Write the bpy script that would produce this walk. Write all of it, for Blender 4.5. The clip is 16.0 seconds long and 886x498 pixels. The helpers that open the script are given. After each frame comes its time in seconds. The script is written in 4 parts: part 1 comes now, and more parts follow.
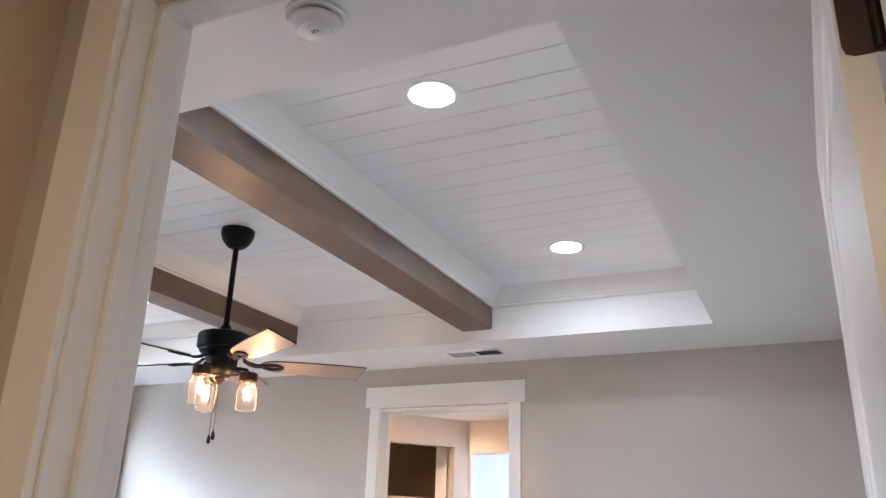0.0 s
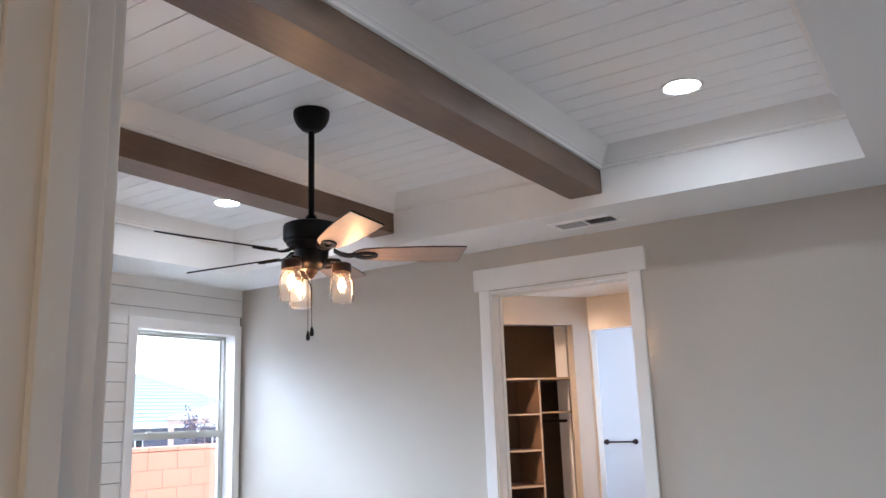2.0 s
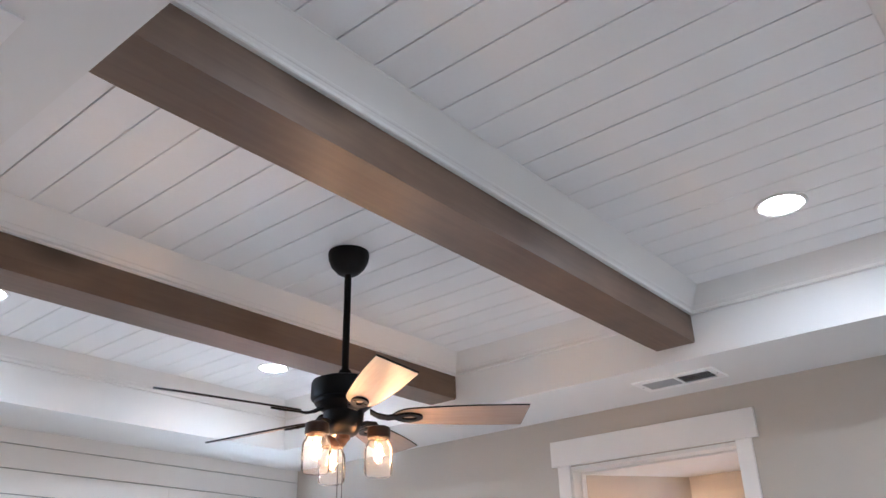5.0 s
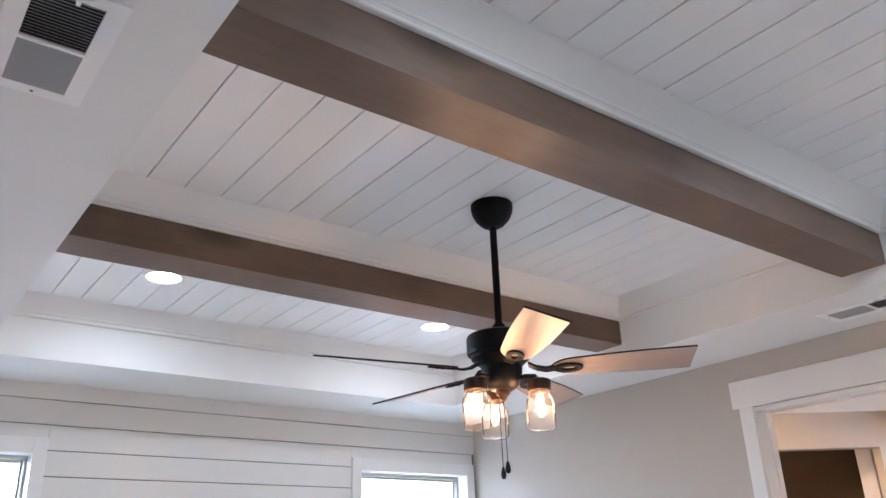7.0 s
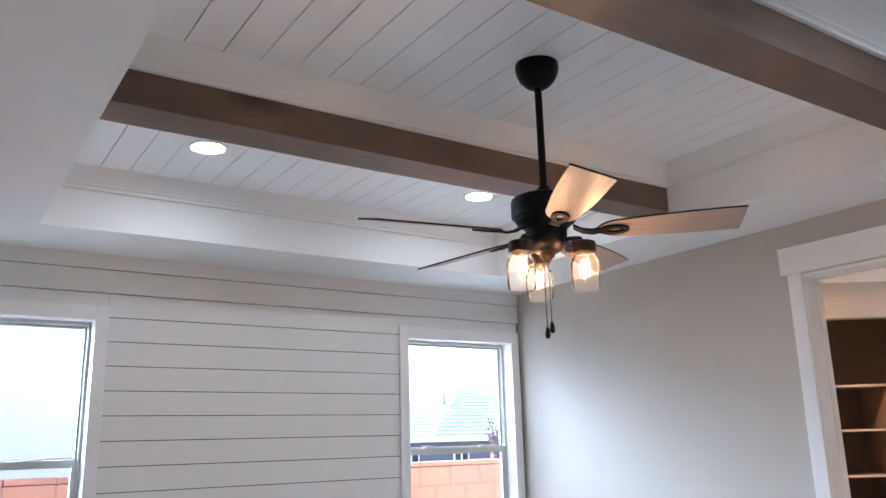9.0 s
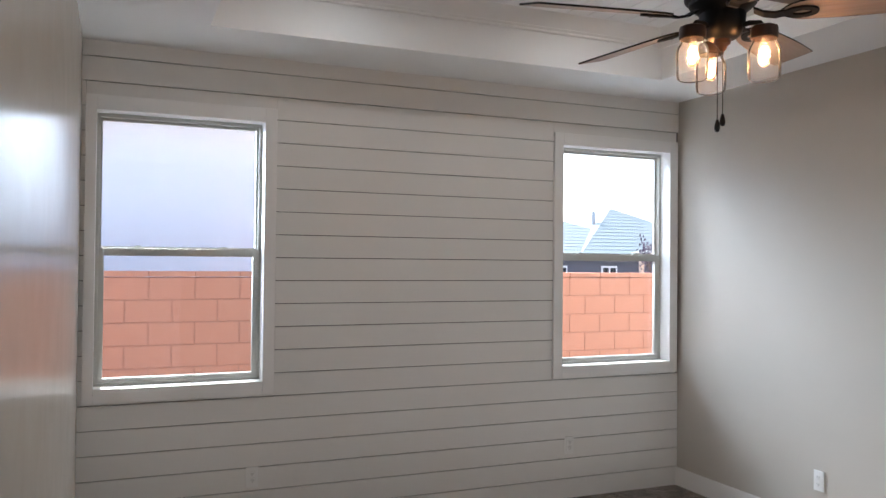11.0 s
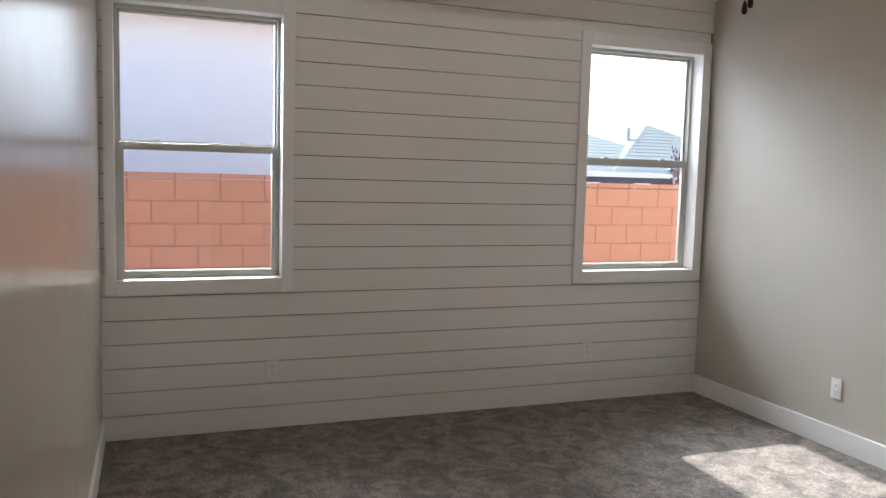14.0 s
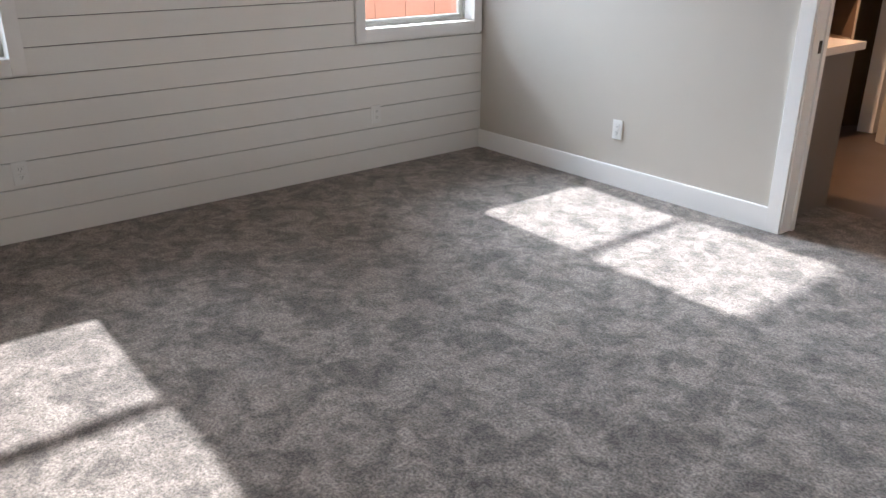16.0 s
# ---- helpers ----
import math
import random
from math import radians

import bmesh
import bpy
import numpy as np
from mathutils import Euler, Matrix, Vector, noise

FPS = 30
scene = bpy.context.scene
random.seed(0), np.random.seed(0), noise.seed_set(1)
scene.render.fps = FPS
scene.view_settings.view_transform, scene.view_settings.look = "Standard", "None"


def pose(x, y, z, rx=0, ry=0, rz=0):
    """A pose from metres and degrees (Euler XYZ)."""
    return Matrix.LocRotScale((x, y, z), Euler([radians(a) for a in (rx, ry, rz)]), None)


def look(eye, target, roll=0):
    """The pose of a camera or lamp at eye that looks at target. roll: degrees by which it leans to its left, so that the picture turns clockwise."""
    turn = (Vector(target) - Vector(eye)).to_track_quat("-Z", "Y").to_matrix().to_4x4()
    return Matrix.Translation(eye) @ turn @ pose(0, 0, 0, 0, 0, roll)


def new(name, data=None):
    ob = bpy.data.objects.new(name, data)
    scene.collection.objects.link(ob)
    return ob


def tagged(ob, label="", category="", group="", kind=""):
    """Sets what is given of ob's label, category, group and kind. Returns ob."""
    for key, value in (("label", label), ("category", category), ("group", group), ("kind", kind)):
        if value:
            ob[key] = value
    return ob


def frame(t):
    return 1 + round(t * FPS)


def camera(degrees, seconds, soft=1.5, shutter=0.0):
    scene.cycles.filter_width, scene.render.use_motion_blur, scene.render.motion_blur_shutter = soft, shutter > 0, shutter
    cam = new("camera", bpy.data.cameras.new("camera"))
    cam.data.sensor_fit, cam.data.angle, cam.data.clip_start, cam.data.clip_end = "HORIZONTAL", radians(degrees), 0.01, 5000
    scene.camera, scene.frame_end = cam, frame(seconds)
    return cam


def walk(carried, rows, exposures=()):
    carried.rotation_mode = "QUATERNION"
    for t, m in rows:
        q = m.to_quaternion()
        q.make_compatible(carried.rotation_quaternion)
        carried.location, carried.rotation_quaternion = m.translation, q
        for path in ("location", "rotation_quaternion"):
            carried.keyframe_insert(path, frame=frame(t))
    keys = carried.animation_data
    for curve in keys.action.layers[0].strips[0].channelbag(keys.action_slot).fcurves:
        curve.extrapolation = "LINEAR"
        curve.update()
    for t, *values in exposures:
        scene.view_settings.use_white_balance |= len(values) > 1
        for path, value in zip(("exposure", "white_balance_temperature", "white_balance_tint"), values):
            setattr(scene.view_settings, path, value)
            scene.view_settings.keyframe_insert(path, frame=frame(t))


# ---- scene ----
cam = camera(58.8, 16.0)
PATH = [
    (0, (0.206, 0.419, 1.652), (-0.599, 2.115, 2.342), 1.8),
    (0.3, (0.214, 0.424, 1.687), (-0.520, 2.065, 2.563), 1.8),
    (0.5, (0.198, 0.420, 1.704), (-0.477, 2.041, 2.661), 1.1),
    (0.8, (0.195, 0.431, 1.693), (-0.437, 2.054, 2.676), 0.8),
    (1, (0.170, 0.457, 1.682), (-0.473, 2.117, 2.594), 0.6),
    (1.5, (0.117, 0.581, 1.672), (-0.769, 2.284, 2.235), 0.3),
    (2, (0.042, 0.786, 1.68), (-1.031, 2.421, 2.099), -2.0),
    (2.2, (0.012, 0.83, 1.668), (-1.078, 2.446, 2.117), -2.1),
    (2.5, (0.008, 0.919, 1.715), (-1.095, 2.514, 2.206), -1.8),
    (3, (-0.094, 1.024, 1.718), (-1.171, 2.615, 2.273), -1.5),
    (3.5, (-0.176, 1.08, 1.695), (-1.233, 2.652, 2.338), -1.6),
    (6, (-0.154, 1.406, 1.729), (-1.446, 2.623, 2.65), -0.9),
    (6.5, (-0.168, 1.409, 1.744), (-1.574, 2.559, 2.58), -1.7),
    (7, (-0.18, 1.418, 1.732), (-1.65, 2.542, 2.492), -2.0),
    (7.5, (-0.181, 1.426, 1.729), (-1.694, 2.542, 2.413), -1.7),
    (8, (-0.206, 1.438, 1.739), (-1.747, 2.547, 2.37), -1.8),
    (8.5, (-0.223, 1.442, 1.71), (-1.79, 2.541, 2.29), -2.1),
    (9, (-0.215, 1.44, 1.684), (-1.83, 2.521, 2.158), -1.5),
    (9.5, (-0.217, 1.422, 1.658), (-1.92, 2.418, 1.987), -0.6),
    (10, (-0.226, 1.405, 1.633), (-2.002, 2.3, 1.85), -0.4),
    (12.5, (-0.249, 1.444, 1.546), (-2.114, 2.153, 1.404), 0.9),
    (13, (-0.246, 1.455, 1.545), (-2.109, 2.162, 1.372), 0.7),
    (13.5, (-0.24, 1.485, 1.53), (-2.104, 2.187, 1.344), 0.8),
    (14, (-0.246, 1.501, 1.491), (-2.11, 2.201, 1.308), 1.5),
    (14.5, (-0.315, 1.501, 1.525), (-2.149, 2.272, 1.32), 1.7),
    (15, (-0.438, 1.484, 1.534), (-2.164, 2.471, 1.322), 1.2),
    (15.2, (-0.540, 1.430, 1.525), (-2.199, 2.523, 1.296), 0.8),
    (15.5, (-0.606, 1.424, 1.495), (-2.200, 2.578, 1.137), 0.3),
    (15.8, (-0.636, 1.424, 1.471), (-2.136, 2.581, 0.831), -0.1),
    (16, (-0.640, 1.428, 1.430), (-2.078, 2.603, 0.686), 0.15),
]
EXPOSURES = [(0, 2.9, 5300, 10), (0.5, 3.25, 5300, 10), (1.0, 3.3, 5250, 10), (1.5, 2.65, 5250, 10), (2.0, 2.45, 5300, 10), (3.5, 2.6, 5250, 10),
             (6.0, 2.8, 5150, 10), (8.0, 2.6, 5150, 10), (9.0, 2.35, 5200, 10), (10.0, 2.05, 5400, 10), (12.3, 1.6, 6100, 10), (14.5, 1.55, 6100, 10),
             (15.5, 1.8, 5950, 10), (16.0, 2.0, 5750, 10)]
walk(cam, [(r[0], look(*r[1:])) for r in PATH], EXPOSURES)

# ---- world, sun ----
SUN_WAY = Vector((1.0, -0.03, -0.815)).normalized()
world = bpy.data.worlds.new("sky")
scene.world = world
world.use_nodes = True
wn, wl = world.node_tree.nodes, world.node_tree.links
sky = wn.new("ShaderNodeTexSky")
sky.sky_type = "NISHITA"
sky.sun_disc = False
sky.sun_elevation = math.asin(-SUN_WAY.z)
sky.sun_rotation = math.atan2(-SUN_WAY.x, -SUN_WAY.y)
sky.air_density = 1.0
sky.dust_density = 2.5
wl.new(sky.outputs["Color"], wn["Background"].inputs["Color"])
wn["Background"].inputs["Strength"].default_value = 0.15
sun = new("sun", bpy.data.lights.new("sun", "SUN"))
sun.data.energy, sun.data.angle, sun.data.color = 4.0, radians(1.1), (1.0, 0.97, 0.92)
sun.rotation_euler = SUN_WAY.to_track_quat("-Z", "Y").to_euler()

# the bright western sky's light, entering each window opening and slanting down
for wy, aside, down, watts in ((1.775, 0.43, 0.40, 6.5), (4.640, -0.05, 0.54, 11.5)):
    daylight = new("window_daylight", bpy.data.lights.new("window_daylight", "AREA"))
    daylight.data.shape, daylight.data.size, daylight.data.size_y = "RECTANGLE", 0.84, 1.10
    daylight.data.energy, daylight.data.color, daylight.data.spread = watts, (0.82, 0.92, 1.0), radians(66)
    daylight.matrix_basis = look((-5.30, wy, 1.94), (-4.30, wy + aside, 1.94 - down))

# emission strengths of the fixtures
RECESSED, BULB, HALL_LIGHT, BATH_LIGHT = 20.0, 64.0, 60.0, 380.0


# ---- materials ----
def material(name, color, rough=0.5, metal=0.0, spec=0.5, vary=0.06, scale=6.0, bump=0.0, bump_scale=200.0, fine=0.03):
    """Principled paint: two scales of colour variation, roughness variation and a fine relief."""
    m = bpy.data.materials.new(name)
    m.use_nodes = True
    n, l = m.node_tree.nodes, m.node_tree.links
    b = n["Principled BSDF"]
    b.inputs["Roughness"].default_value, b.inputs["Metallic"].default_value = rough, metal
    b.inputs["Specular IOR Level"].default_value = spec
    co = n.new("ShaderNodeTexCoord")
    big, small = n.new("ShaderNodeTexNoise"), n.new("ShaderNodeTexNoise")
    big.inputs["Scale"].default_value, small.inputs["Scale"].default_value = scale, scale * 25
    big.inputs["Detail"].default_value = 4
    for t in (big, small):
        l.new(co.outputs["Object"], t.inputs["Vector"])
    mix = n.new("ShaderNodeMix")
    mix.data_type = "RGBA"
    lo = [c * (1 - vary) for c in color]
    hi = [min(1, c * (1 + vary)) for c in color]
    mix.inputs["A"].default_value, mix.inputs["B"].default_value = (*lo, 1), (*hi, 1)
    add = n.new("ShaderNodeMath")
    add.operation = "MULTIPLY_ADD"
    add.inputs[1].default_value = fine / max(vary, 0.01)
    l.new(small.outputs["Fac"], add.inputs[0])
    l.new(big.outputs["Fac"], add.inputs[2])
    l.new(add.outputs[0], mix.inputs["Factor"])
    l.new(mix.outputs["Result"], b.inputs["Base Color"])
    rr = n.new("ShaderNodeMapRange")
    rr.inputs["To Min"].default_value, rr.inputs["To Max"].default_value = rough * 0.85, min(1, rough * 1.15)
    l.new(big.outputs["Fac"], rr.inputs["Value"])
    l.new(rr.outputs["Result"], b.inputs["Roughness"])
    if bump:
        r = n.new("ShaderNodeTexNoise")
        r.inputs["Scale"].default_value, r.inputs["Detail"].default_value = bump_scale, 3
        l.new(co.outputs["Object"], r.inputs["Vector"])
        bp = n.new("ShaderNodeBump")
        bp.inputs["Strength"].default_value, bp.inputs["Distance"].default_value = bump, 0.002
        l.new(r.outputs["Fac"], bp.inputs["Height"])
        l.new(bp.outputs["Normal"], b.inputs["Normal"])
    return m


def glow(name, color, strength):
    m = bpy.data.materials.new(name)
    m.use_nodes = True
    b = m.node_tree.nodes["Principled BSDF"]
    b.inputs["Base Color"].default_value = (0.8, 0.8, 0.8, 1)
    b.inputs["Emission Color"].default_value, b.inputs["Emission Strength"].default_value = (*color, 1), strength
    return m


def clear(name, tint=(1, 1, 1), rough=0.02, ior=1.45, haze=0.0):
    """Thin clear glass: see-through with Fresnel gloss, and a little haze that scatters light."""
    m = bpy.data.materials.new(name)
    m.use_nodes = True
    n, l = m.node_tree.nodes, m.node_tree.links
    n.remove(n["Principled BSDF"])
    tr, gl, mx, fr = (n.new("ShaderNode" + k) for k in ("BsdfTransparent", "BsdfGlossy", "MixShader", "Fresnel"))
    tr.inputs["Color"].default_value = (*tint, 1)
    gl.inputs["Roughness"].default_value = rough
    fr.inputs["IOR"].default_value = ior
    l.new(fr.outputs["Fac"], mx.inputs["Fac"])
    l.new(tr.outputs["BSDF"], mx.inputs[1])
    l.new(gl.outputs["BSDF"], mx.inputs[2])
    out = mx.outputs["Shader"]
    if haze:
        ts, hz = n.new("ShaderNodeBsdfTranslucent"), n.new("ShaderNodeMixShader")
        ts.inputs["Color"].default_value = (0.95, 0.95, 0.95, 1)
        hz.inputs["Fac"].default_value = haze
        l.new(out, hz.inputs[1])
        l.new(ts.outputs["BSDF"], hz.inputs[2])
        out = hz.outputs["Shader"]
    l.new(out, n["Material Output"].inputs["Surface"])
    return m


def wood(name, dark, light, along="y", rough=0.45, scale=1.0, knots=True, grain=0.55, relief=0.25):
    """Stained timber with stretched grain and a few darker marks."""
    m = bpy.data.materials.new(name)
    m.use_nodes = True
    n, l = m.node_tree.nodes, m.node_tree.links
    b = n["Principled BSDF"]
    co, mp = n.new("ShaderNodeTexCoord"), n.new("ShaderNodeMapping")
    s = {"x": (1, 14, 14), "y": (14, 1, 14), "z": (14, 14, 1)}[along]
    mp.inputs["Scale"].default_value = [v * scale for v in s]
    l.new(co.outputs["Object"], mp.inputs["Vector"])
    g = n.new("ShaderNodeTexNoise")
    g.inputs["Scale"].default_value, g.inputs["Detail"].default_value, g.inputs["Distortion"].default_value = 3.0, 8, 1.2
    l.new(mp.outputs["Vector"], g.inputs["Vector"])
    patch = n.new("ShaderNodeTexNoise")
    patch.inputs["Scale"].default_value, patch.inputs["Detail"].default_value = 2.3, 5
    l.new(co.outputs["Object"], patch.inputs["Vector"])
    mixf = n.new("ShaderNodeMath")
    mixf.operation = "MULTIPLY_ADD"
    mixf.inputs[1].default_value = grain
    l.new(g.outputs["Fac"], mixf.inputs[0])
    half = n.new("ShaderNodeMath")
    half.operation = "MULTIPLY"
    half.inputs[1].default_value = 1.05 - grain
    l.new(patch.outputs["Fac"], half.inputs[0])
    l.new(half.outputs[0], mixf.inputs[2])
    ramp = n.new("ShaderNodeValToRGB")
    ramp.color_ramp.elements[0].position, ramp.color_ramp.elements[0].color = 0.36, (*dark, 1)
    ramp.color_ramp.elements[1].position, ramp.color_ramp.elements[1].color = 0.66, (*light, 1)
    l.new(mixf.outputs[0], ramp.inputs["Fac"])
    out = ramp.outputs["Color"]
    if knots:
        v = n.new("ShaderNodeTexVoronoi")
        v.inputs["Scale"].default_value, v.inputs["Randomness"].default_value = 1.6, 1.0
        mp2 = n.new("ShaderNodeMapping")
        mp2.inputs["Scale"].default_value = {"x": (0.7, 2, 2), "y": (2, 0.7, 2), "z": (2, 2, 0.7)}[along]
        l.new(co.outputs["Object"], mp2.inputs["Vector"])
        l.new(mp2.outputs["Vector"], v.inputs["Vector"])
        kr = n.new("ShaderNodeMapRange")
        kr.inputs["From Min"].default_value, kr.inputs["From Max"].default_value = 0.04, 0.19
        kr.inputs["To Min"].default_value, kr.inputs["To Max"].default_value = 0.45, 1.0
        l.new(v.outputs["Distance"], kr.inputs["Value"])
        mu = n.new("ShaderNodeMix")
        mu.data_type, mu.blend_type = "RGBA", "MULTIPLY"
        mu.inputs["Factor"].default_value = 1.0
        l.new(out, mu.inputs["A"])
        l.new(kr.outputs["Result"], mu.inputs["B"])
        out = mu.outputs["Result"]
    l.new(out, b.inputs["Base Color"])
    b.inputs["Roughness"].default_value = rough
    bp = n.new("ShaderNodeBump")
    bp.inputs["Strength"].default_value, bp.inputs["Distance"].default_value = relief, 0.002
    l.new(g.outputs["Fac"], bp.inputs["Height"])
    l.new(bp.outputs["Normal"], b.inputs["Normal"])
    return m


def carpet_material():
    """Cut-pile carpet: brushed light and dark patches, tuft speckle and pile relief."""
    m = bpy.data.materials.new("carpet")
    m.use_nodes = True
    n, l = m.node_tree.nodes, m.node_tree.links
    b = n["Principled BSDF"]
    b.inputs["Roughness"].default_value, b.inputs["Specular IOR Level"].default_value = 1.0, 0.1
    b.inputs["Sheen Weight"].default_value = 0.15
    co = n.new("ShaderNodeTexCoord")

    def tex(scale, detail=4.0, distort=0.0, rough=0.55):
        t = n.new("ShaderNodeTexNoise")
        t.inputs["Scale"].default_value, t.inputs["Detail"].default_value = scale, detail
        t.inputs["Distortion"].default_value, t.inputs["Roughness"].default_value = distort, rough
        l.new(co.outputs["Object"], t.inputs["Vector"])
        return t

    def ranged(sock, a, bb, c, d):
        r = n.new("ShaderNodeMapRange")
        for key, v in (("From Min", a), ("From Max", bb), ("To Min", c), ("To Max", d)):
            r.inputs[key].default_value = v
        l.new(sock, r.inputs["Value"])
        return r.outputs["Result"]

    brushed = ranged(tex(6.5, 6, 0.7, 0.62).outputs["Fac"], 0.40, 0.58, 0.62, 1.16)
    clump = ranged(tex(19, 6, 0.9, 0.72).outputs["Fac"], 0.40, 0.60, 0.70, 1.17)
    tuft = ranged(tex(100, 3, 0, 0.8).outputs["Fac"], 0.37, 0.63, 0.48, 1.46)
    prod = None
    for s in (brushed, clump, tuft):
        if prod is None:
            prod = s
            continue
        mu = n.new("ShaderNodeMath")
        mu.operation = "MULTIPLY"
        l.new(prod, mu.inputs[0])
        l.new(s, mu.inputs[1])
        prod = mu.outputs[0]
    hue = n.new("ShaderNodeMix")
    hue.data_type = "RGBA"
    hue.inputs["A"].default_value, hue.inputs["B"].default_value = (0.236, 0.198, 0.168, 1), (0.222, 0.189, 0.165, 1)
    l.new(tex(2.0, 3).outputs["Fac"], hue.inputs["Factor"])
    sc = n.new("ShaderNodeVectorMath")
    sc.operation = "SCALE"
    l.new(hue.outputs["Result"], sc.inputs[0])
    l.new(prod, sc.inputs["Scale"])
    l.new(sc.outputs["Vector"], b.inputs["Base Color"])
    h = n.new("ShaderNodeMath")
    h.operation = "MULTIPLY_ADD"
    h.inputs[1].default_value = 0.6
    l.new(tex(120, 3, 0, 0.7).outputs["Fac"], h.inputs[0])
    l.new(tex(14, 4, 0.6).outputs["Fac"], h.inputs[2])
    bp = n.new("ShaderNodeBump")
    bp.inputs["Strength"].default_value, bp.inputs["Distance"].default_value = 0.9, 0.012
    l.new(h.outputs[0], bp.inputs["Height"])
    l.new(bp.outputs["Normal"], b.inputs["Normal"])
    return m


M_WALL = material("greige_wall_paint", (0.500, 0.466, 0.412), 0.245, spec=0.50, vary=0.03, bump=0.12, bump_scale=140)
M_CEIL = material("white_ceiling_paint", (0.82, 0.82, 0.81), 0.50, vary=0.02, bump=0.10, bump_scale=120)
M_TRIM = material("white_trim_paint", (0.80, 0.79, 0.77), 0.30, vary=0.02)
M_SHIP = material("white_shiplap_paint", (0.74, 0.73, 0.70), 0.38, vary=0.03, scale=3, bump=0.05, bump_scale=60)
M_BOARD = material("white_ceiling_board_paint", (0.85, 0.85, 0.85), 0.38, vary=0.03, scale=3, bump=0.05, bump_scale=60)
# Near-black: the shade in the joints between boards is put into this colour.
M_GAP_SHADE = material("gap_shade_backing", (0.07, 0.068, 0.064), 0.8)
M_BEAM = wood("brown_stained_beam", (0.108, 0.069, 0.046), (0.178, 0.119, 0.080), "y", 0.42, 0.8, True, 0.32, 0.30)
M_BLADE = wood("weathered_blade", (0.26, 0.19, 0.15), (0.36, 0.275, 0.222), "x", 0.42, 1.4, False)
M_BLACK = material("matte_black_metal", (0.005, 0.005, 0.005), 0.45, 0.0, spec=0.14, vary=0.1)
M_BRONZE = material("oil_rubbed_bronze", (0.030, 0.015, 0.010), 0.42, 0.6, vary=0.2)
M_CARPET = carpet_material()
M_PLASTIC = material("white_plastic", (0.78, 0.78, 0.76), 0.32, vary=0.01)
M_SLOT = material("dark_slot", (0.01, 0.01, 0.01), 0.8)
M_VINYL = material("almond_vinyl", (0.46, 0.455, 0.415), 0.35, vary=0.02)
M_PANE = clear("window_glass")
M_JAR = clear("jar_glass", (1.0, 0.99, 0.98), 0.03, 1.16, 0.012)
M_BULB = glow("glowing_filament", (1.0, 0.50, 0.20), BULB)
M_ENVELOPE = clear("amber_bulb_glass", (1.0, 0.80, 0.58), 0.05, 1.10, 0.06)
M_MOSAIC = material("grey_mosaic_tile", (0.22, 0.20, 0.185), 0.3, vary=0.3, scale=9)
M_LENS = glow("recessed_lens", (1.0, 0.94, 0.86), RECESSED)
M_HALLLENS = glow("hall_lens", (1.0, 0.73, 0.45), HALL_LIGHT)
M_BATHLENS = glow("bath_lens", (1.0, 0.60, 0.34), BATH_LIGHT)
M_VENT = material("white_enamelled_steel", (0.92, 0.92, 0.92), 0.35, vary=0.02)
M_SLAT = material("grey_vent_slat", (0.42, 0.42, 0.43), 0.4, vary=0.03)
M_DUCT = material("dark_duct", (0.03, 0.03, 0.035), 0.8)
M_CMU = material("terracotta_block", (0.58, 0.275, 0.172), 0.9, spec=0.2, vary=0.10, scale=5, bump=0.6, bump_scale=90)
M_MORTAR = material("terracotta_mortar", (0.46, 0.215, 0.135), 0.95, spec=0.1, vary=0.08)
M_STUCCO = material("pale_stucco", (0.86, 0.86, 0.87), 0.95, spec=0.2, vary=0.05, bump=0.5, bump_scale=70)
M_SOFFIT = material("tan_eave_paint", (0.50, 0.36, 0.27), 0.7, vary=0.05)
M_ROOF = material("grey_roof_tile", (0.25, 0.29, 0.275), 0.85, vary=0.10, scale=2, bump=0.3)
M_DARKWALL = material("slate_house_wall", (0.085, 0.085, 0.105), 0.9, vary=0.08)
# Unseen ground, made this pale to reflect sunlight up through the windows.
M_EARTH = material("light_bouncing_ground", (0.66, 0.65, 0.62), 0.95, vary=0.18, scale=1.2, bump=0.8, bump_scale=40)
M_LEAF = material("plum_leaf", (0.065, 0.05, 0.085), 0.6, vary=0.25, scale=9)
M_BARK = material("bark", (0.10, 0.075, 0.06), 0.9, vary=0.2)
M_TILE = material("brown_floor_tile", (0.085, 0.055, 0.036), 0.35, vary=0.10, scale=3)
M_CABINET = material("umber_cabinet_paint", (0.16, 0.138, 0.122), 0.45, vary=0.06)
M_COUNTER = material("cream_counter", (0.74, 0.68, 0.62), 0.25, vary=0.04, scale=20)
# Closet shade is put into this colour: boards darker than their tan edges.
M_SHADED_SHELF = material("shade_darkened_melamine", (0.17, 0.108, 0.066), 0.45, vary=0.04)
M_EDGE = material("tan_edge_band", (0.46, 0.36, 0.25), 0.45, vary=0.04)
# Deep brown that paints the unlit depth of the closet.
M_CLOSET_SHADE = material("closet_shade_brown", (0.105, 0.068, 0.036), 0.5, vary=0.08)
M_HALL = material("hall_wall_paint", (0.55, 0.46, 0.35), 0.55, vary=0.03, bump=0.12, bump_scale=140)
M_SHOWER = material("white_shower_wall", (0.80, 0.80, 0.82), 0.4, vary=0.02)


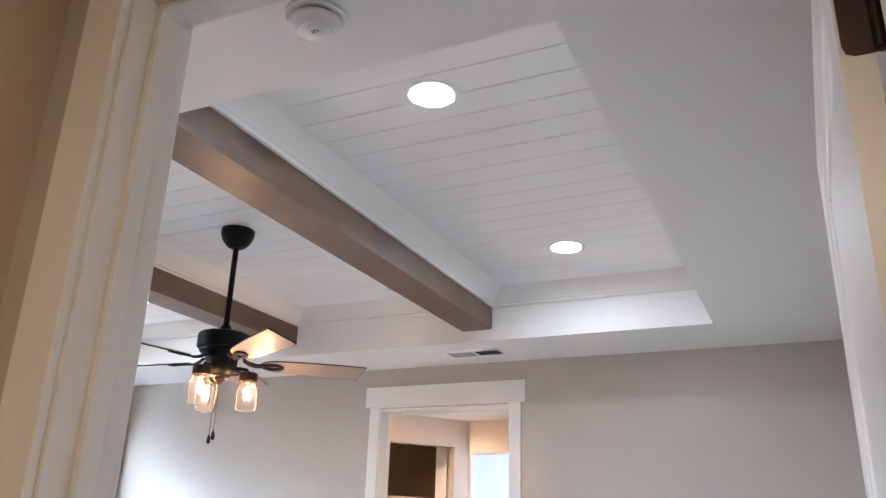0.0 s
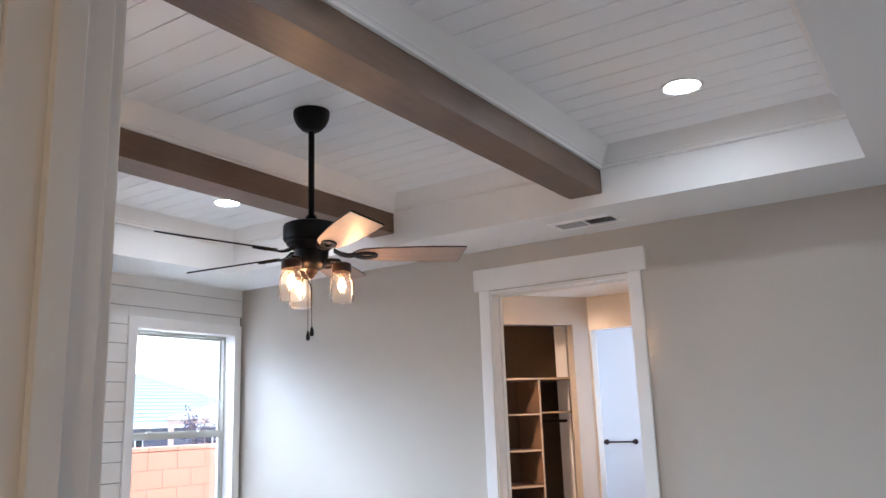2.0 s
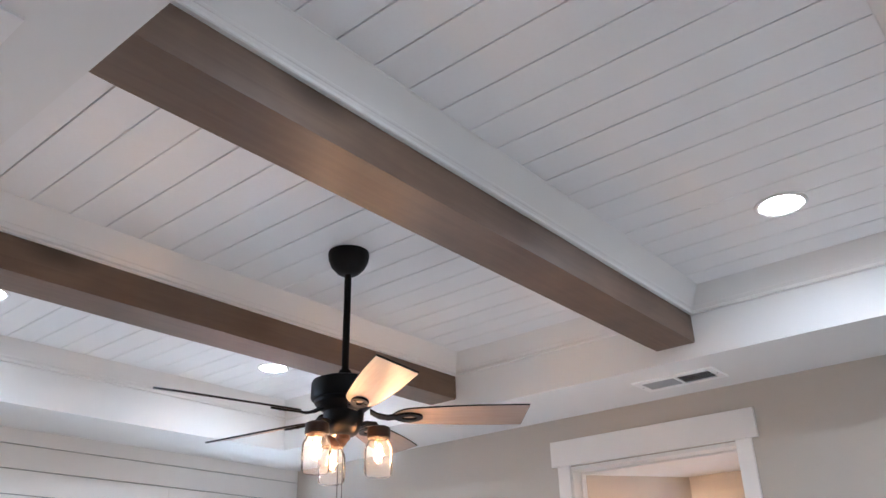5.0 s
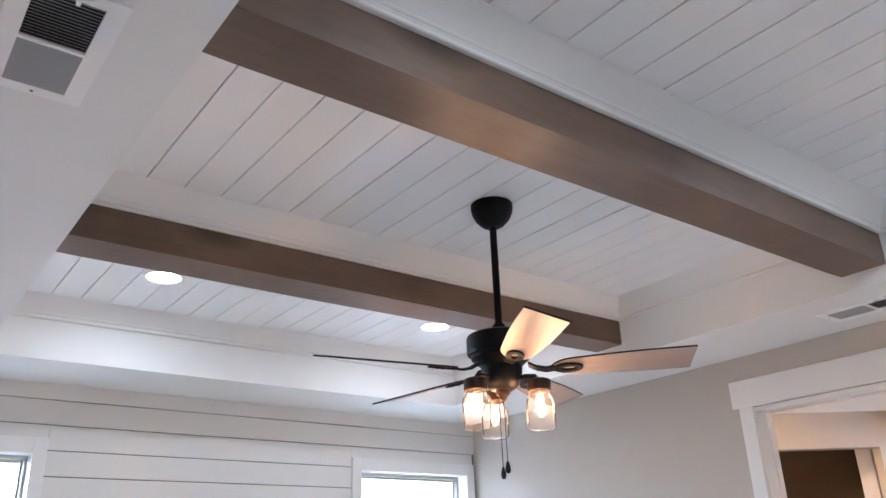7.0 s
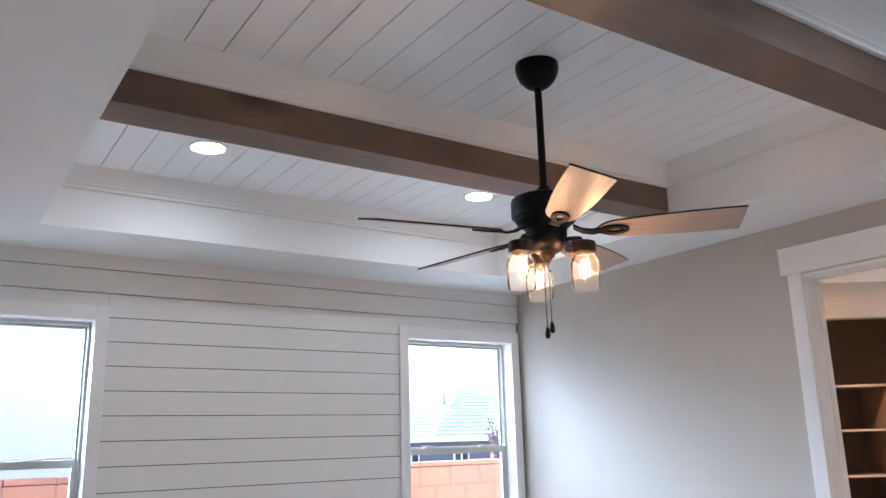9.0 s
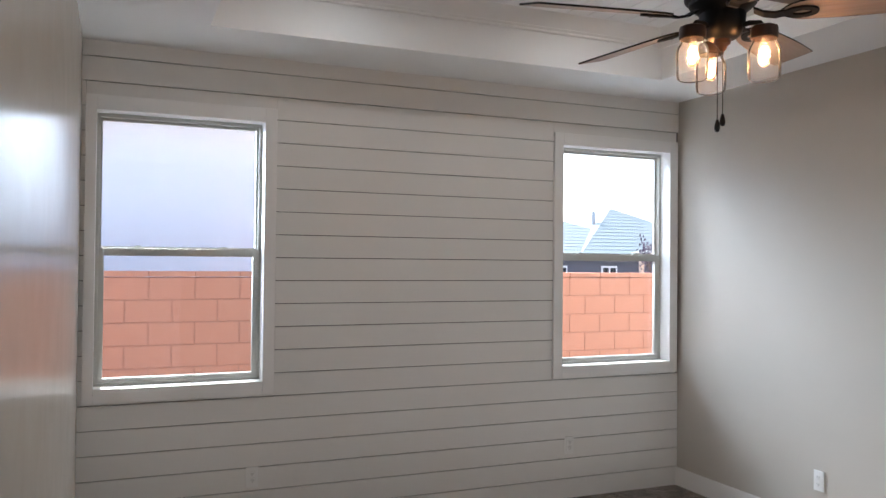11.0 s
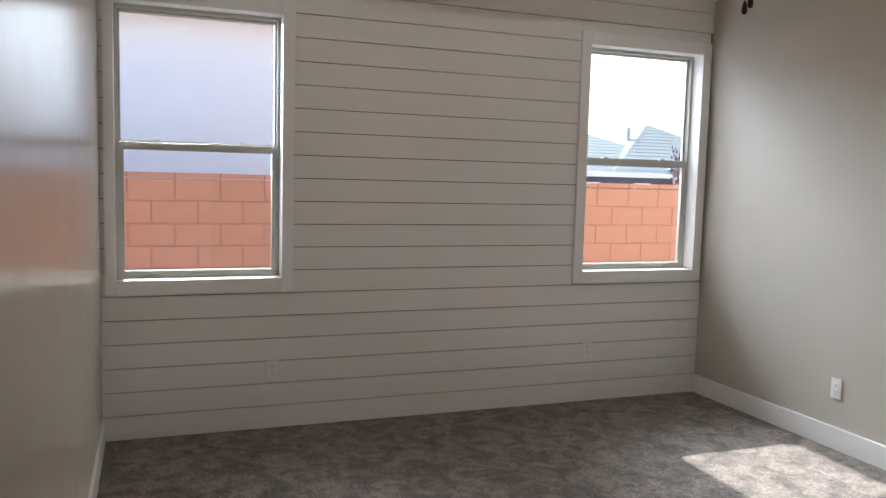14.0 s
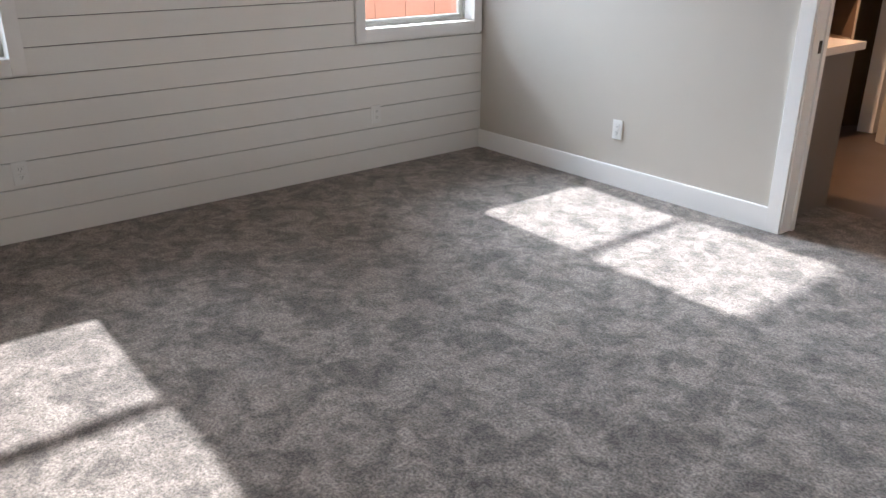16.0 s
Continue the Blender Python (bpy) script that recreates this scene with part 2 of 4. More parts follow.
# ---- geometry helpers ----
def box(bm, a, b, bevel=0.0):
    x0, y0, z0 = (min(p, q) for p, q in zip(a, b))
    x1, y1, z1 = (max(p, q) for p, q in zip(a, b))
    vs = [bm.verts.new(p) for p in ((x0, y0, z0), (x1, y0, z0), (x1, y1, z0), (x0, y1, z0), (x0, y0, z1), (x1, y0, z1), (x1, y1, z1), (x0, y1, z1))]
    fs = [bm.faces.new([vs[i] for i in q]) for q in ((3, 2, 1, 0), (4, 5, 6, 7), (0, 1, 5, 4), (1, 2, 6, 5), (2, 3, 7, 6), (3, 0, 4, 7))]
    if bevel:
        es = {e for f in fs for e in f.edges}
        bmesh.ops.bevel(bm, geom=list(es), offset=bevel, segments=2, affect="EDGES", profile=0.6)
    return bm


def boxes(*pairs, bevel=0.0):
    bm = bmesh.new()
    for a, b in pairs:
        box(bm, a, b, bevel)
    return bm


def lathe(bm, profile, at=(0, 0, 0), seg=28, axis=None):
    """Turn (radius, height) pairs about the vertical; axis: a matrix that lays it elsewhere."""
    rings = []
    for r, h in profile:
        if r < 1e-5:
            rings.append([bm.verts.new((0, 0, h))])
        else:
            rings.append([bm.verts.new((r * math.cos(2 * math.pi * i / seg), r * math.sin(2 * math.pi * i / seg), h)) for i in range(seg)])
    new_v = [v for r in rings for v in r]
    for a, b in zip(rings, rings[1:]):
        for i in range(seg):
            j = (i + 1) % seg
            if len(a) == 1 and len(b) == 1:
                continue
            if len(a) == 1:
                bm.faces.new((a[0], b[j], b[i]))
            elif len(b) == 1:
                bm.faces.new((a[i], a[j], b[0]))
            else:
                bm.faces.new((a[i], a[j], b[j], b[i]))
    m = Matrix.Translation(at) @ (axis or Matrix())
    bmesh.ops.transform(bm, matrix=m, verts=new_v)
    return bm


def turned(profile, at=(0, 0, 0), seg=28, axis=None):
    return lathe(bmesh.new(), profile, at, seg, axis)


def tube(points, radius, seg=10):
    """A round bar along points."""
    bm = bmesh.new()
    pts = [Vector(p) for p in points]
    rings = []
    for i, p in enumerate(pts):
        d = (pts[min(i + 1, len(pts) - 1)] - pts[max(i - 1, 0)]).normalized()
        q = d.to_track_quat("Z", "Y")
        rings.append([bm.verts.new(p + q @ Vector((radius * math.cos(2 * math.pi * k / seg), radius * math.sin(2 * math.pi * k / seg), 0))) for k in range(seg)])
    for a, b in zip(rings, rings[1:]):
        for k in range(seg):
            bm.faces.new((a[k], a[(k + 1) % seg], b[(k + 1) % seg], b[k]))
    bm.faces.new(rings[0][::-1])
    bm.faces.new(rings[-1])
    return bm


def mesh_of(name, bm, mat, smooth=False):
    bmesh.ops.recalc_face_normals(bm, faces=bm.faces[:])
    me = bpy.data.meshes.new(name)
    bm.to_mesh(me)
    bm.free()
    me.materials.append(mat)
    if smooth:
        me.polygons.foreach_set("use_smooth", [True] * len(me.polygons))
        me.set_sharp_from_angle(angle=radians(35))
    return me


def part(name, bm, mat, parent=None, label="", smooth=False):
    ob = new(name, mesh_of(name, bm, mat, smooth))
    ob.parent = parent
    if label:
        tagged(ob, label)
    return ob


def thing(name, label, category, at=(0, 0, 0), group="", kind="", rz=0):
    ob = new(name)
    ob.matrix_basis = pose(*at, 0, 0, rz)
    ob.empty_display_size = 0.1
    return tagged(ob, label, category, group, kind)


def structure(name, bm, mat, label, category):
    return tagged(part(name, bm, mat), label, category, kind="structure")


def holed(a, b, holes, axis):
    """A slab from a to b with rectangular holes (u0, u1, z0, z1); axis: the way along which u runs."""
    k = "xyz".index(axis)
    us = sorted({a[k], b[k], *(h[0] for h in holes), *(h[1] for h in holes)})
    zs = sorted({a[2], b[2], *(h[2] for h in holes), *(h[3] for h in holes)})
    bm = bmesh.new()
    for u0, u1 in zip(us, us[1:]):
        for z0, z1 in zip(zs, zs[1:]):
            cu, cz = (u0 + u1) / 2, (z0 + z1) / 2
            if any(h[0] < cu < h[1] and h[2] < cz < h[3] for h in holes):
                continue
            p, q = list(a), list(b)
            p[k], q[k], p[2], q[2] = u0, u1, z0, z1
            box(bm, p, q)
    bmesh.ops.remove_doubles(bm, verts=bm.verts[:], dist=1e-5)
    seen = {}
    for f in bm.faces:
        key = tuple(round(c, 4) for c in f.calc_center_median())
        seen.setdefault(key, []).append(f)
    bmesh.ops.delete(bm, geom=[f for fs in seen.values() if len(fs) > 1 for f in fs], context="FACES")
    return bm


# ---- plan ----
XW, XE, YS, YN = -4.797, 0.47, 1.255, 5.167
XWO, YSH, YNB = -4.967, 1.140, 5.302
HC, HT = 2.742, 3.040
TX0, TX1, TY0, TY1 = -4.280, -0.212, 1.848, 4.605
WINS = ((1.331, 2.215), (4.197, 5.079))
CASING = 0.068
WZ0, WZ1 = 0.888, 2.370
CASE_LOW, CASE_TOP = 0.810, 2.450
ND0, ND1, NDH = -2.472, -1.550, 2.450
SD0, SD1, SDH = -0.687, 0.332, 2.457
PITCH, CEILING_PITCH = 0.1328, 0.1357

# ---- large structure ----
structure("floor", boxes(((XWO + 0.02, YSH, -0.05), (XE + 0.06, 5.80, 0.0)), ((-0.90, -1.86, -0.05), (0.68, YSH, 0.0))), M_CARPET, "mottled grey-brown cut-pile carpet, wall to wall", "floor")
structure("bath_floor", boxes(((XWO, 5.80, -0.05), (-1.0, 8.8, -0.006))), M_TILE, "dark brown tiled floor beyond the carpet", "floor")

holes_w = [(y0 - 0.02, y1 + 0.02, WZ0 - 0.02, WZ1 + 0.02) for y0, y1 in WINS]
# Core is near-black so the gaps between the shiplap boards look shaded.
wall_west = structure("wall_west", holed((XWO, YSH, 0), (XW - 0.014, YNB, 3.12), holes_w, "y"), M_GAP_SHADE, "white painted horizontal shiplap wall with two windows", "wall")
structure("wall_north", holed((XW - 0.014, YN, 0), (1.2, YNB, 3.12), [(ND0 - 0.02, ND1 + 0.02, -1, NDH + 0.02)], "x"), M_WALL, "greige painted wall with a cased doorway", "wall")
south = holed((XW - 0.014, YSH, 0), (1.2, YS, 3.12), [(SD0 - 0.02, SD1 + 0.02, -1, SDH + 0.02)], "x")
structure("wall_south", south, M_WALL, "greige painted satin wall beside the entry door", "wall")
structure("wall_east", boxes(((XE, YS, 0), (XE + 0.12, YN, 3.12))), M_WALL, "greige painted wall behind the open door", "wall")

ring = boxes(((XWO, YSH, HC), (TX0, YNB, 3.10)), ((TX1, YSH, HC), (1.2, YNB, 3.10)), ((TX0, YSH, HC), (TX1, TY0, 3.10)), ((TX0, TY1, HC), (TX1, YNB, 3.10)))
bmesh.ops.remove_doubles(ring, verts=ring.verts[:], dist=1e-5)
structure("ceiling", ring, M_CEIL, "white ceiling with a recessed rectangular tray", "ceiling")

planks = bmesh.new()
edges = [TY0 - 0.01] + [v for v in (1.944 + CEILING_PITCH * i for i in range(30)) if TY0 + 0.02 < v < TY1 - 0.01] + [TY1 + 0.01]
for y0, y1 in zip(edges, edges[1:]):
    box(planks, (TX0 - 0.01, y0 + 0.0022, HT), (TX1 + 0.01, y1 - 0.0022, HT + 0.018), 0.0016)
structure("ceiling_planks", planks, M_BOARD, "white painted plank boards lining the ceiling tray", "ceiling")
# Its near-black colour paints the shade between the tray planks.
structure("ceiling_backing", boxes(((TX0 - 0.02, TY0 - 0.02, HT + 0.019), (TX1 + 0.02, TY1 + 0.02, HT + 0.05))), M_GAP_SHADE, "near-black backing above the tray planks, gap shade in its colour", "ceiling")
structure("roof_slab", boxes(((XWO - 0.45, -2.3, 3.13), (1.7, 9.2, 3.25))), M_CEIL, "flat roof slab over the rooms", "roof")

# beams with white caps and crown
BEAMS = ((-3.010, -2.826), (-1.634, -1.446))
BZ0, BZ1 = 2.810, 2.940


def beam(x0, x1):
    t = thing("ceiling_beam", "brown-stained knotty wood beam spanning the ceiling tray", "beam", ((x0 + x1) / 2, (TY0 + TY1) / 2, BZ0), "tray beams")
    h, ly = (x1 - x0) / 2, (TY1 - TY0) / 2
    bm = bmesh.new()
    n = 26
    rows = []
    for i in range(n + 1):
        yy = -ly + 2 * ly * i / n
        w = [noise.noise((yy * 1.7 + j * 9, x0 * 3, j)) * 0.0016 for j in range(4)]
        rows.append([bm.verts.new(p) for p in ((-h + w[0], yy, w[1]), (h + w[2], yy, w[3]), (h + w[2], yy, BZ1 - BZ0), (-h + w[0], yy, BZ1 - BZ0))])
    for a, b in zip(rows, rows[1:]):
        for j in range(4):
            bm.faces.new((a[j], a[(j + 1) % 4], b[(j + 1) % 4], b[j]))
    bm.faces.new(rows[0])
    bm.faces.new(rows[-1][::-1])
    long_edges = [e for e in bm.edges if abs(e.verts[0].co.y - e.verts[1].co.y) > 0.01 and max(v.co.z for v in e.verts) < 0.05]
    bmesh.ops.bevel(bm, geom=long_edges, offset=0.004, segments=2, affect="EDGES")
    part("timber", bm, M_BEAM, t)
    part("cap", boxes(((-h + 0.001, -ly, BZ1 - BZ0 + 0.0005), (h - 0.001, ly, HT - BZ0 - 0.001))), M_TRIM, t, "white painted filler above the timber")
    return t


for b in BEAMS:
    beam(*b)

CROWN = ((0.0, 2.949), (0.013, 2.949), (0.017, 2.952), (0.017, 2.961), (0.011, 2.965), (0.011, 2.969), (0.022, 2.972), (0.026, 2.977), (0.024, 2.983), (0.029, 2.988), (0.031, 2.998), (0.036, 3.010), (0.043, 3.022), (0.053, 3.032), (0.064, 3.040), (0.076, 3.045), (0.087, 3.048), (0.089, 3.0525))


def crown(x0, x1):
    """Crown moulding mitred round one bay of the tray."""
    bm = bmesh.new()
    loops = []
    for p, z in CROWN:
        z -= 0.0115
        loops.append([bm.verts.new(c) for c in ((x0 + p, TY0 + p, z), (x1 - p, TY0 + p, z), (x1 - p, TY1 - p, z), (x0 + p, TY1 - p, z))])
    for a, b in zip(loops, loops[1:]):
        for i in range(4):
            bm.faces.new((a[i], a[(i + 1) % 4], b[(i + 1) % 4], b[i]))
    a, b = loops[-1], loops[0]
    for i in range(4):
        bm.faces.new((a[i], a[(i + 1) % 4], b[(i + 1) % 4], b[i]))
    structure("crown_trim", bm, M_TRIM, "white crown moulding round one bay of the tray", "trim")


for b0, b1 in ((TX0, BEAMS[0][0]), (BEAMS[0][1], BEAMS[1][0]), (BEAMS[1][1], TX1)):
    crown(b0, b1)

# baseboards
def baseboard(a, b):
    bm = bmesh.new()
    box(bm, a, b)
    top = [e for e in bm.edges if all(v.co.z > 0.1 for v in e.verts)]
    bmesh.ops.bevel(bm, geom=top, offset=0.004, segments=2, affect="EDGES")
    structure("baseboard", bm, M_TRIM, "tall flat white painted baseboard", "baseboard")


BB = 0.128
baseboard((XW, YN - 0.015, 0), (ND0 - 0.083, YN, BB))
baseboard((ND1 + 0.083, YN - 0.015, 0), (XE, YN, BB))
baseboard((XW, YS, 0), (SD0 - 0.09, YS + 0.015, BB))
baseboard((XE - 0.015, YS + 0.016, 0), (XE, YN - 0.016, BB))


# ---- windows ----
def casing_board(parent, a, b):
    part("casing_board", boxes((a, b), bevel=0.0025), M_TRIM, parent)


def window(i, y0, y1):
    t = thing("window_%d" % i, "almond vinyl single-hung window with flat painted casing", "window", (XW, (y0 + y1) / 2, WZ0), kind="structure")
    h, H, c = (y1 - y0) / 2, WZ1 - WZ0, CASING
    top = CASE_TOP - WZ0
    low = CASE_LOW - WZ0
    left = max(-h - c, YS + 0.022 - (y0 + y1) / 2)
    casing_board(t, (-0.002, left, low), (0.019, -h, top))
    right = min(h + c, YN - (y0 + y1) / 2 - 0.001)
    casing_board(t, (-0.002, h, low), (0.019, right, top))
    casing_board(t, (-0.002, -h + 0.0005, H), (0.0185, h - 0.0005, top))
    casing_board(t, (-0.002, -h + 0.0005, low), (0.0185, h - 0.0005, 0))
    # jamb lining through the wall
    d0, d1 = -0.165, -0.0025
    for a, b in (((d0, -h - 0.018, -0.018), (d1, -h, H + 0.018)), ((d0, h, -0.018), (d1, h + 0.018, H + 0.018)), ((d0, -h, H), (d1, h, H + 0.018))):
        part("jamb", boxes((a, b)), M_TRIM, t)
    part("window_sill", boxes(((d0, -h, -0.018), (d1, h, 0)), bevel=0.002), M_TRIM, t)
    # vinyl frame and the two sashes
    fx0, fx1 = -0.150, -0.085
    for a, b in (((fx0, -h, 0), (fx1, -h + 0.016, H)), ((fx0, h - 0.016, 0), (fx1, h, H)), ((fx0, -h + 0.016, H - 0.020), (fx1, h - 0.016, H)), ((fx0, -h + 0.016, 0), (fx1, h - 0.016, 0.016))):
        part("window_frame", boxes((a, b), bevel=0.002), M_VINYL, t)
    mid = 1.617 - WZ0
    e = h - 0.016
    up = part("upper_sash", boxes(((-0.142, -e, H - 0.034), (-0.122, e, H - 0.020)), ((-0.142, -e, mid - 0.012), (-0.122, e, mid + 0.030)), ((-0.142, -e, mid + 0.030), (-0.122, -e + 0.012, H - 0.034)), ((-0.142, e - 0.012, mid + 0.030), (-0.122, e, H - 0.034))), M_VINYL, t)
    part("pane", boxes(((-0.134, -e + 0.010, mid + 0.026), (-0.130, e - 0.010, H - 0.032))), M_PANE, up)
    s = 0.028
    lo = part("lower_sash", boxes(((-0.118, -e, 0.016), (-0.092, -e + s, mid + 0.020)), ((-0.118, e - s, 0.016), (-0.092, e, mid + 0.020)), ((-0.118, -e + s, 0.016), (-0.092, e - s, 0.040)), ((-0.118, -e + s, mid - 0.022), (-0.090, e - s, mid + 0.020)), bevel=0.0015), M_VINYL, t)
    part("pane", boxes(((-0.108, -e + s - 0.002, 0.038), (-0.104, e - s + 0.002, mid - 0.020))), M_PANE, lo)
    part("weather_strip", boxes(((-0.1215, -e + 0.002, mid - 0.004), (-0.1185, e - 0.002, mid + 0.012))), M_SLOT, lo, "dark weather strip between the sashes")
    for yy in (-0.52 * h, 0.52 * h):
        part("sash_lock", boxes(((-0.112, yy - 0.026, mid + 0.0205), (-0.094, yy + 0.026, mid + 0.028)), ((-0.108, yy - 0.010, mid + 0.028), (-0.098, yy + 0.018, mid + 0.036)), bevel=0.001), M_VINYL, lo)
    for ch in t.children_recursive:
        if ch.name.startswith("pane"):
            ch.visible_shadow = False
    return t


for i, (y0, y1) in enumerate(WINS):
    window(i + 1, y0, y1)


# ---- doorways ----
def doorway(name, x0, x1, top, yf, yb, label, sides, flush=0.0):
    """Jamb lining in a wall between yf and yb, with a flat casing and a thicker head on the sides given (-1: towards lower y)."""
    t = thing(name, label, "door frame", ((x0 + x1) / 2, (yf + yb) / 2, 0), kind="structure")
    h, d = (x1 - x0) / 2, (yb - yf) / 2
    part("jamb", boxes(((-h - 0.019, -d, 0), (-h, d, top)), bevel=0.001), M_TRIM, t)
    part("jamb", boxes(((h, -d, 0), (h + 0.019, d, top)), bevel=0.001), M_TRIM, t)
    part("head_jamb", boxes(((-h - 0.019, -d, top + 0.0005), (h + 0.019, d, top + 0.019)), bevel=0.001), M_TRIM, t)
    for s in sides:
        a, b = (-d - 0.018, -d) if s < 0 else (d, d + 0.018)
        for q in (-1, 1):
            part("casing_board", boxes(((q * (h + 0.006), a, 0), (q * (h + 0.083), b, top + 0.024)), bevel=0.0025), M_TRIM, t)
        a, b = (-d - 0.023, -d) if s < 0 else (d, d + 0.023)
        part("head_casing", boxes(((-h - 0.118, a, top + 0.0245), (h + 0.118, b, top + 0.165)), bevel=0.003), M_TRIM, t)
    return t, h, d


dn, h, d = doorway("door_2", ND0, ND1, NDH, YN, YNB, "white cased doorway to the bath and closet", (-1, 1))
for a, b in (((-h, 0.020, 0), (-h + 0.011, 0.052, NDH)), ((h - 0.011, 0.020, 0), (h, 0.052, NDH)), ((-h + 0.011, 0.020, NDH - 0.011), (h - 0.011, 0.052, NDH - 0.0005))):
    part("door_stop", boxes((a, b), bevel=0.001), M_TRIM, dn)
part("strike_plate", boxes(((-h, -0.012, 0.905), (-h + 0.002, 0.016, 0.965)), bevel=0.0008), M_BRONZE, dn, "dark bronze strike plate")
part("hinge", boxes(((h - 0.002, 0.054, 2.16), (h, 0.066, 2.25)), bevel=0.0008), M_BRONZE, dn, "dark bronze hinge")

ds, h, d = doorway("door_1", SD0, SD1, SDH, YSH, YS, "white cased entry doorway with a door stop", (-1, 1))
for a, b in (((-h, -0.012, 0), (-h + 0.012, 0.020, SDH)), ((h - 0.012, -0.012, 0), (h, 0.020, SDH)), ((-h + 0.012, -0.012, SDH - 0.012), (h - 0.012, 0.020, SDH - 0.0005))):
    part("door_stop", boxes((a, b), bevel=0.0015), M_TRIM, ds)


for hz in (0.262, 1.232, 2.158):
    part("hinge", boxes(((h - 0.0025, d - 0.034, hz), (h, d - 0.001, hz + 0.102)), bevel=0.001), M_BRONZE, ds, "dark bronze hinge leaf")


def entry_door():
    """The open panel door, standing at a right angle to its wall."""
    w, top, th = 0.915, SDH - 0.008, 0.035
    t = thing("entry_door", "white panelled interior door standing open on bronze hinges", "door", (0.279, YS + 0.010, 0.012), rz=90)
    z = top - 0.012
    st = 0.115
    rails = ((0.0, 0.22), (1.02, 1.15), (z - 0.125, z))
    prs = [((0, -th, 0), (st, 0, z)), ((w - st, -th, 0), (w, 0, z))]
    prs += [((st, -th, a), (w - st, 0, b)) for a, b in rails]
    part("door_frame", boxes(*prs), M_TRIM, t)
    for a, b in ((0.22, 1.02), (1.15, z - 0.125)):
        part("door_panel", boxes(((st, -th + 0.011, a), (w - st, -0.011, b))), M_TRIM, t)
        for f in (0.0, -th):
            o = -0.011 if f == 0 else 0.011
            bm = bmesh.new()
            loops = []
            for q, dd in ((0.0, 0.0), (0.006, 0.35), (0.014, 0.55), (0.022, 1.0)):
                yy = f + o * dd
                loops.append([bm.verts.new(c) for c in ((st + q, yy, a + q), (w - st - q, yy, a + q), (w - st - q, yy, b - q), (st + q, yy, b - q))])
            for l0, l1 in zip(loops, loops[1:]):
                for i in range(4):
                    bm.faces.new((l0[i], l0[(i + 1) % 4], l1[(i + 1) % 4], l1[i]))
            part("panel_moulding", bm, M_TRIM, t)
    for hz in (0.25, 1.22, 2.146):
        bm = bmesh.new()
        pts = [(-0.0022, -0.037 + 0.034 * u, v) for u, v in ((0, hz), (0.65, hz), (0.9, hz + 0.004), (1, hz + 0.014), (1, hz + 0.088), (0.9, hz + 0.098), (0.65, hz + 0.102), (0, hz + 0.102))]
        front = [bm.verts.new(p) for p in pts]
        back = [bm.verts.new((0.0, p[1], p[2])) for p in pts]
        bm.faces.new(front)
        for i in range(8):
            bm.faces.new((front[i], front[(i + 1) % 8], back[(i + 1) % 8], back[i]))
        hg = part("hinge", bm, M_BRONZE, t, "dark bronze hinge leaf with rounded corners")
        part("hinge_pin", turned([(0, -0.004), (0.004, -0.004), (0.0075, -0.001), (0.0075, 0.033), (0.0068, 0.034), (0.0075, 0.035), (0.0075, 0.067), (0.0068, 0.068), (0.0075, 0.069), (0.0075, 0.103), (0.004, 0.108), (0, 0.108)], (-0.009, -0.0405, hz), 14), M_BRONZE, hg)
    part("door_knob", turned([(0, 0), (0.032, 0), (0.032, 0.006), (0.012, 0.012), (0.011, 0.030), (0.026, 0.040), (0.028, 0.052), (0.018, 0.062), (0, 0.064)], (w - 0.065, 0, 0.94), 20, pose(0, 0, 0, -90)), M_BRONZE, t, "dark bronze knob", True)


entry_door()


# ---- fixtures ----
def recessed_light(x, y):
    t = thing("recessed_light", "round white recessed ceiling downlight, switched on", "ceiling light", (x, y, HT), "tray downlights")
    part("trim_ring", turned([(0.072, 0.004), (0.073, -0.004), (0.080, -0.007), (0.090, -0.004), (0.092, 0.0)], seg=36), M_PLASTIC, t, smooth=True)
    part("lens", turned([(0.0725, -0.001), (0.045, -0.003), (0, -0.0035)], seg=36), M_LENS, t, "glowing warm white lens")
    return t


for x, y in ((-0.820, 2.458), (-0.818, 4.014), (-3.676, 2.456), (-3.676, 4.012)):
    recessed_light(x, y)


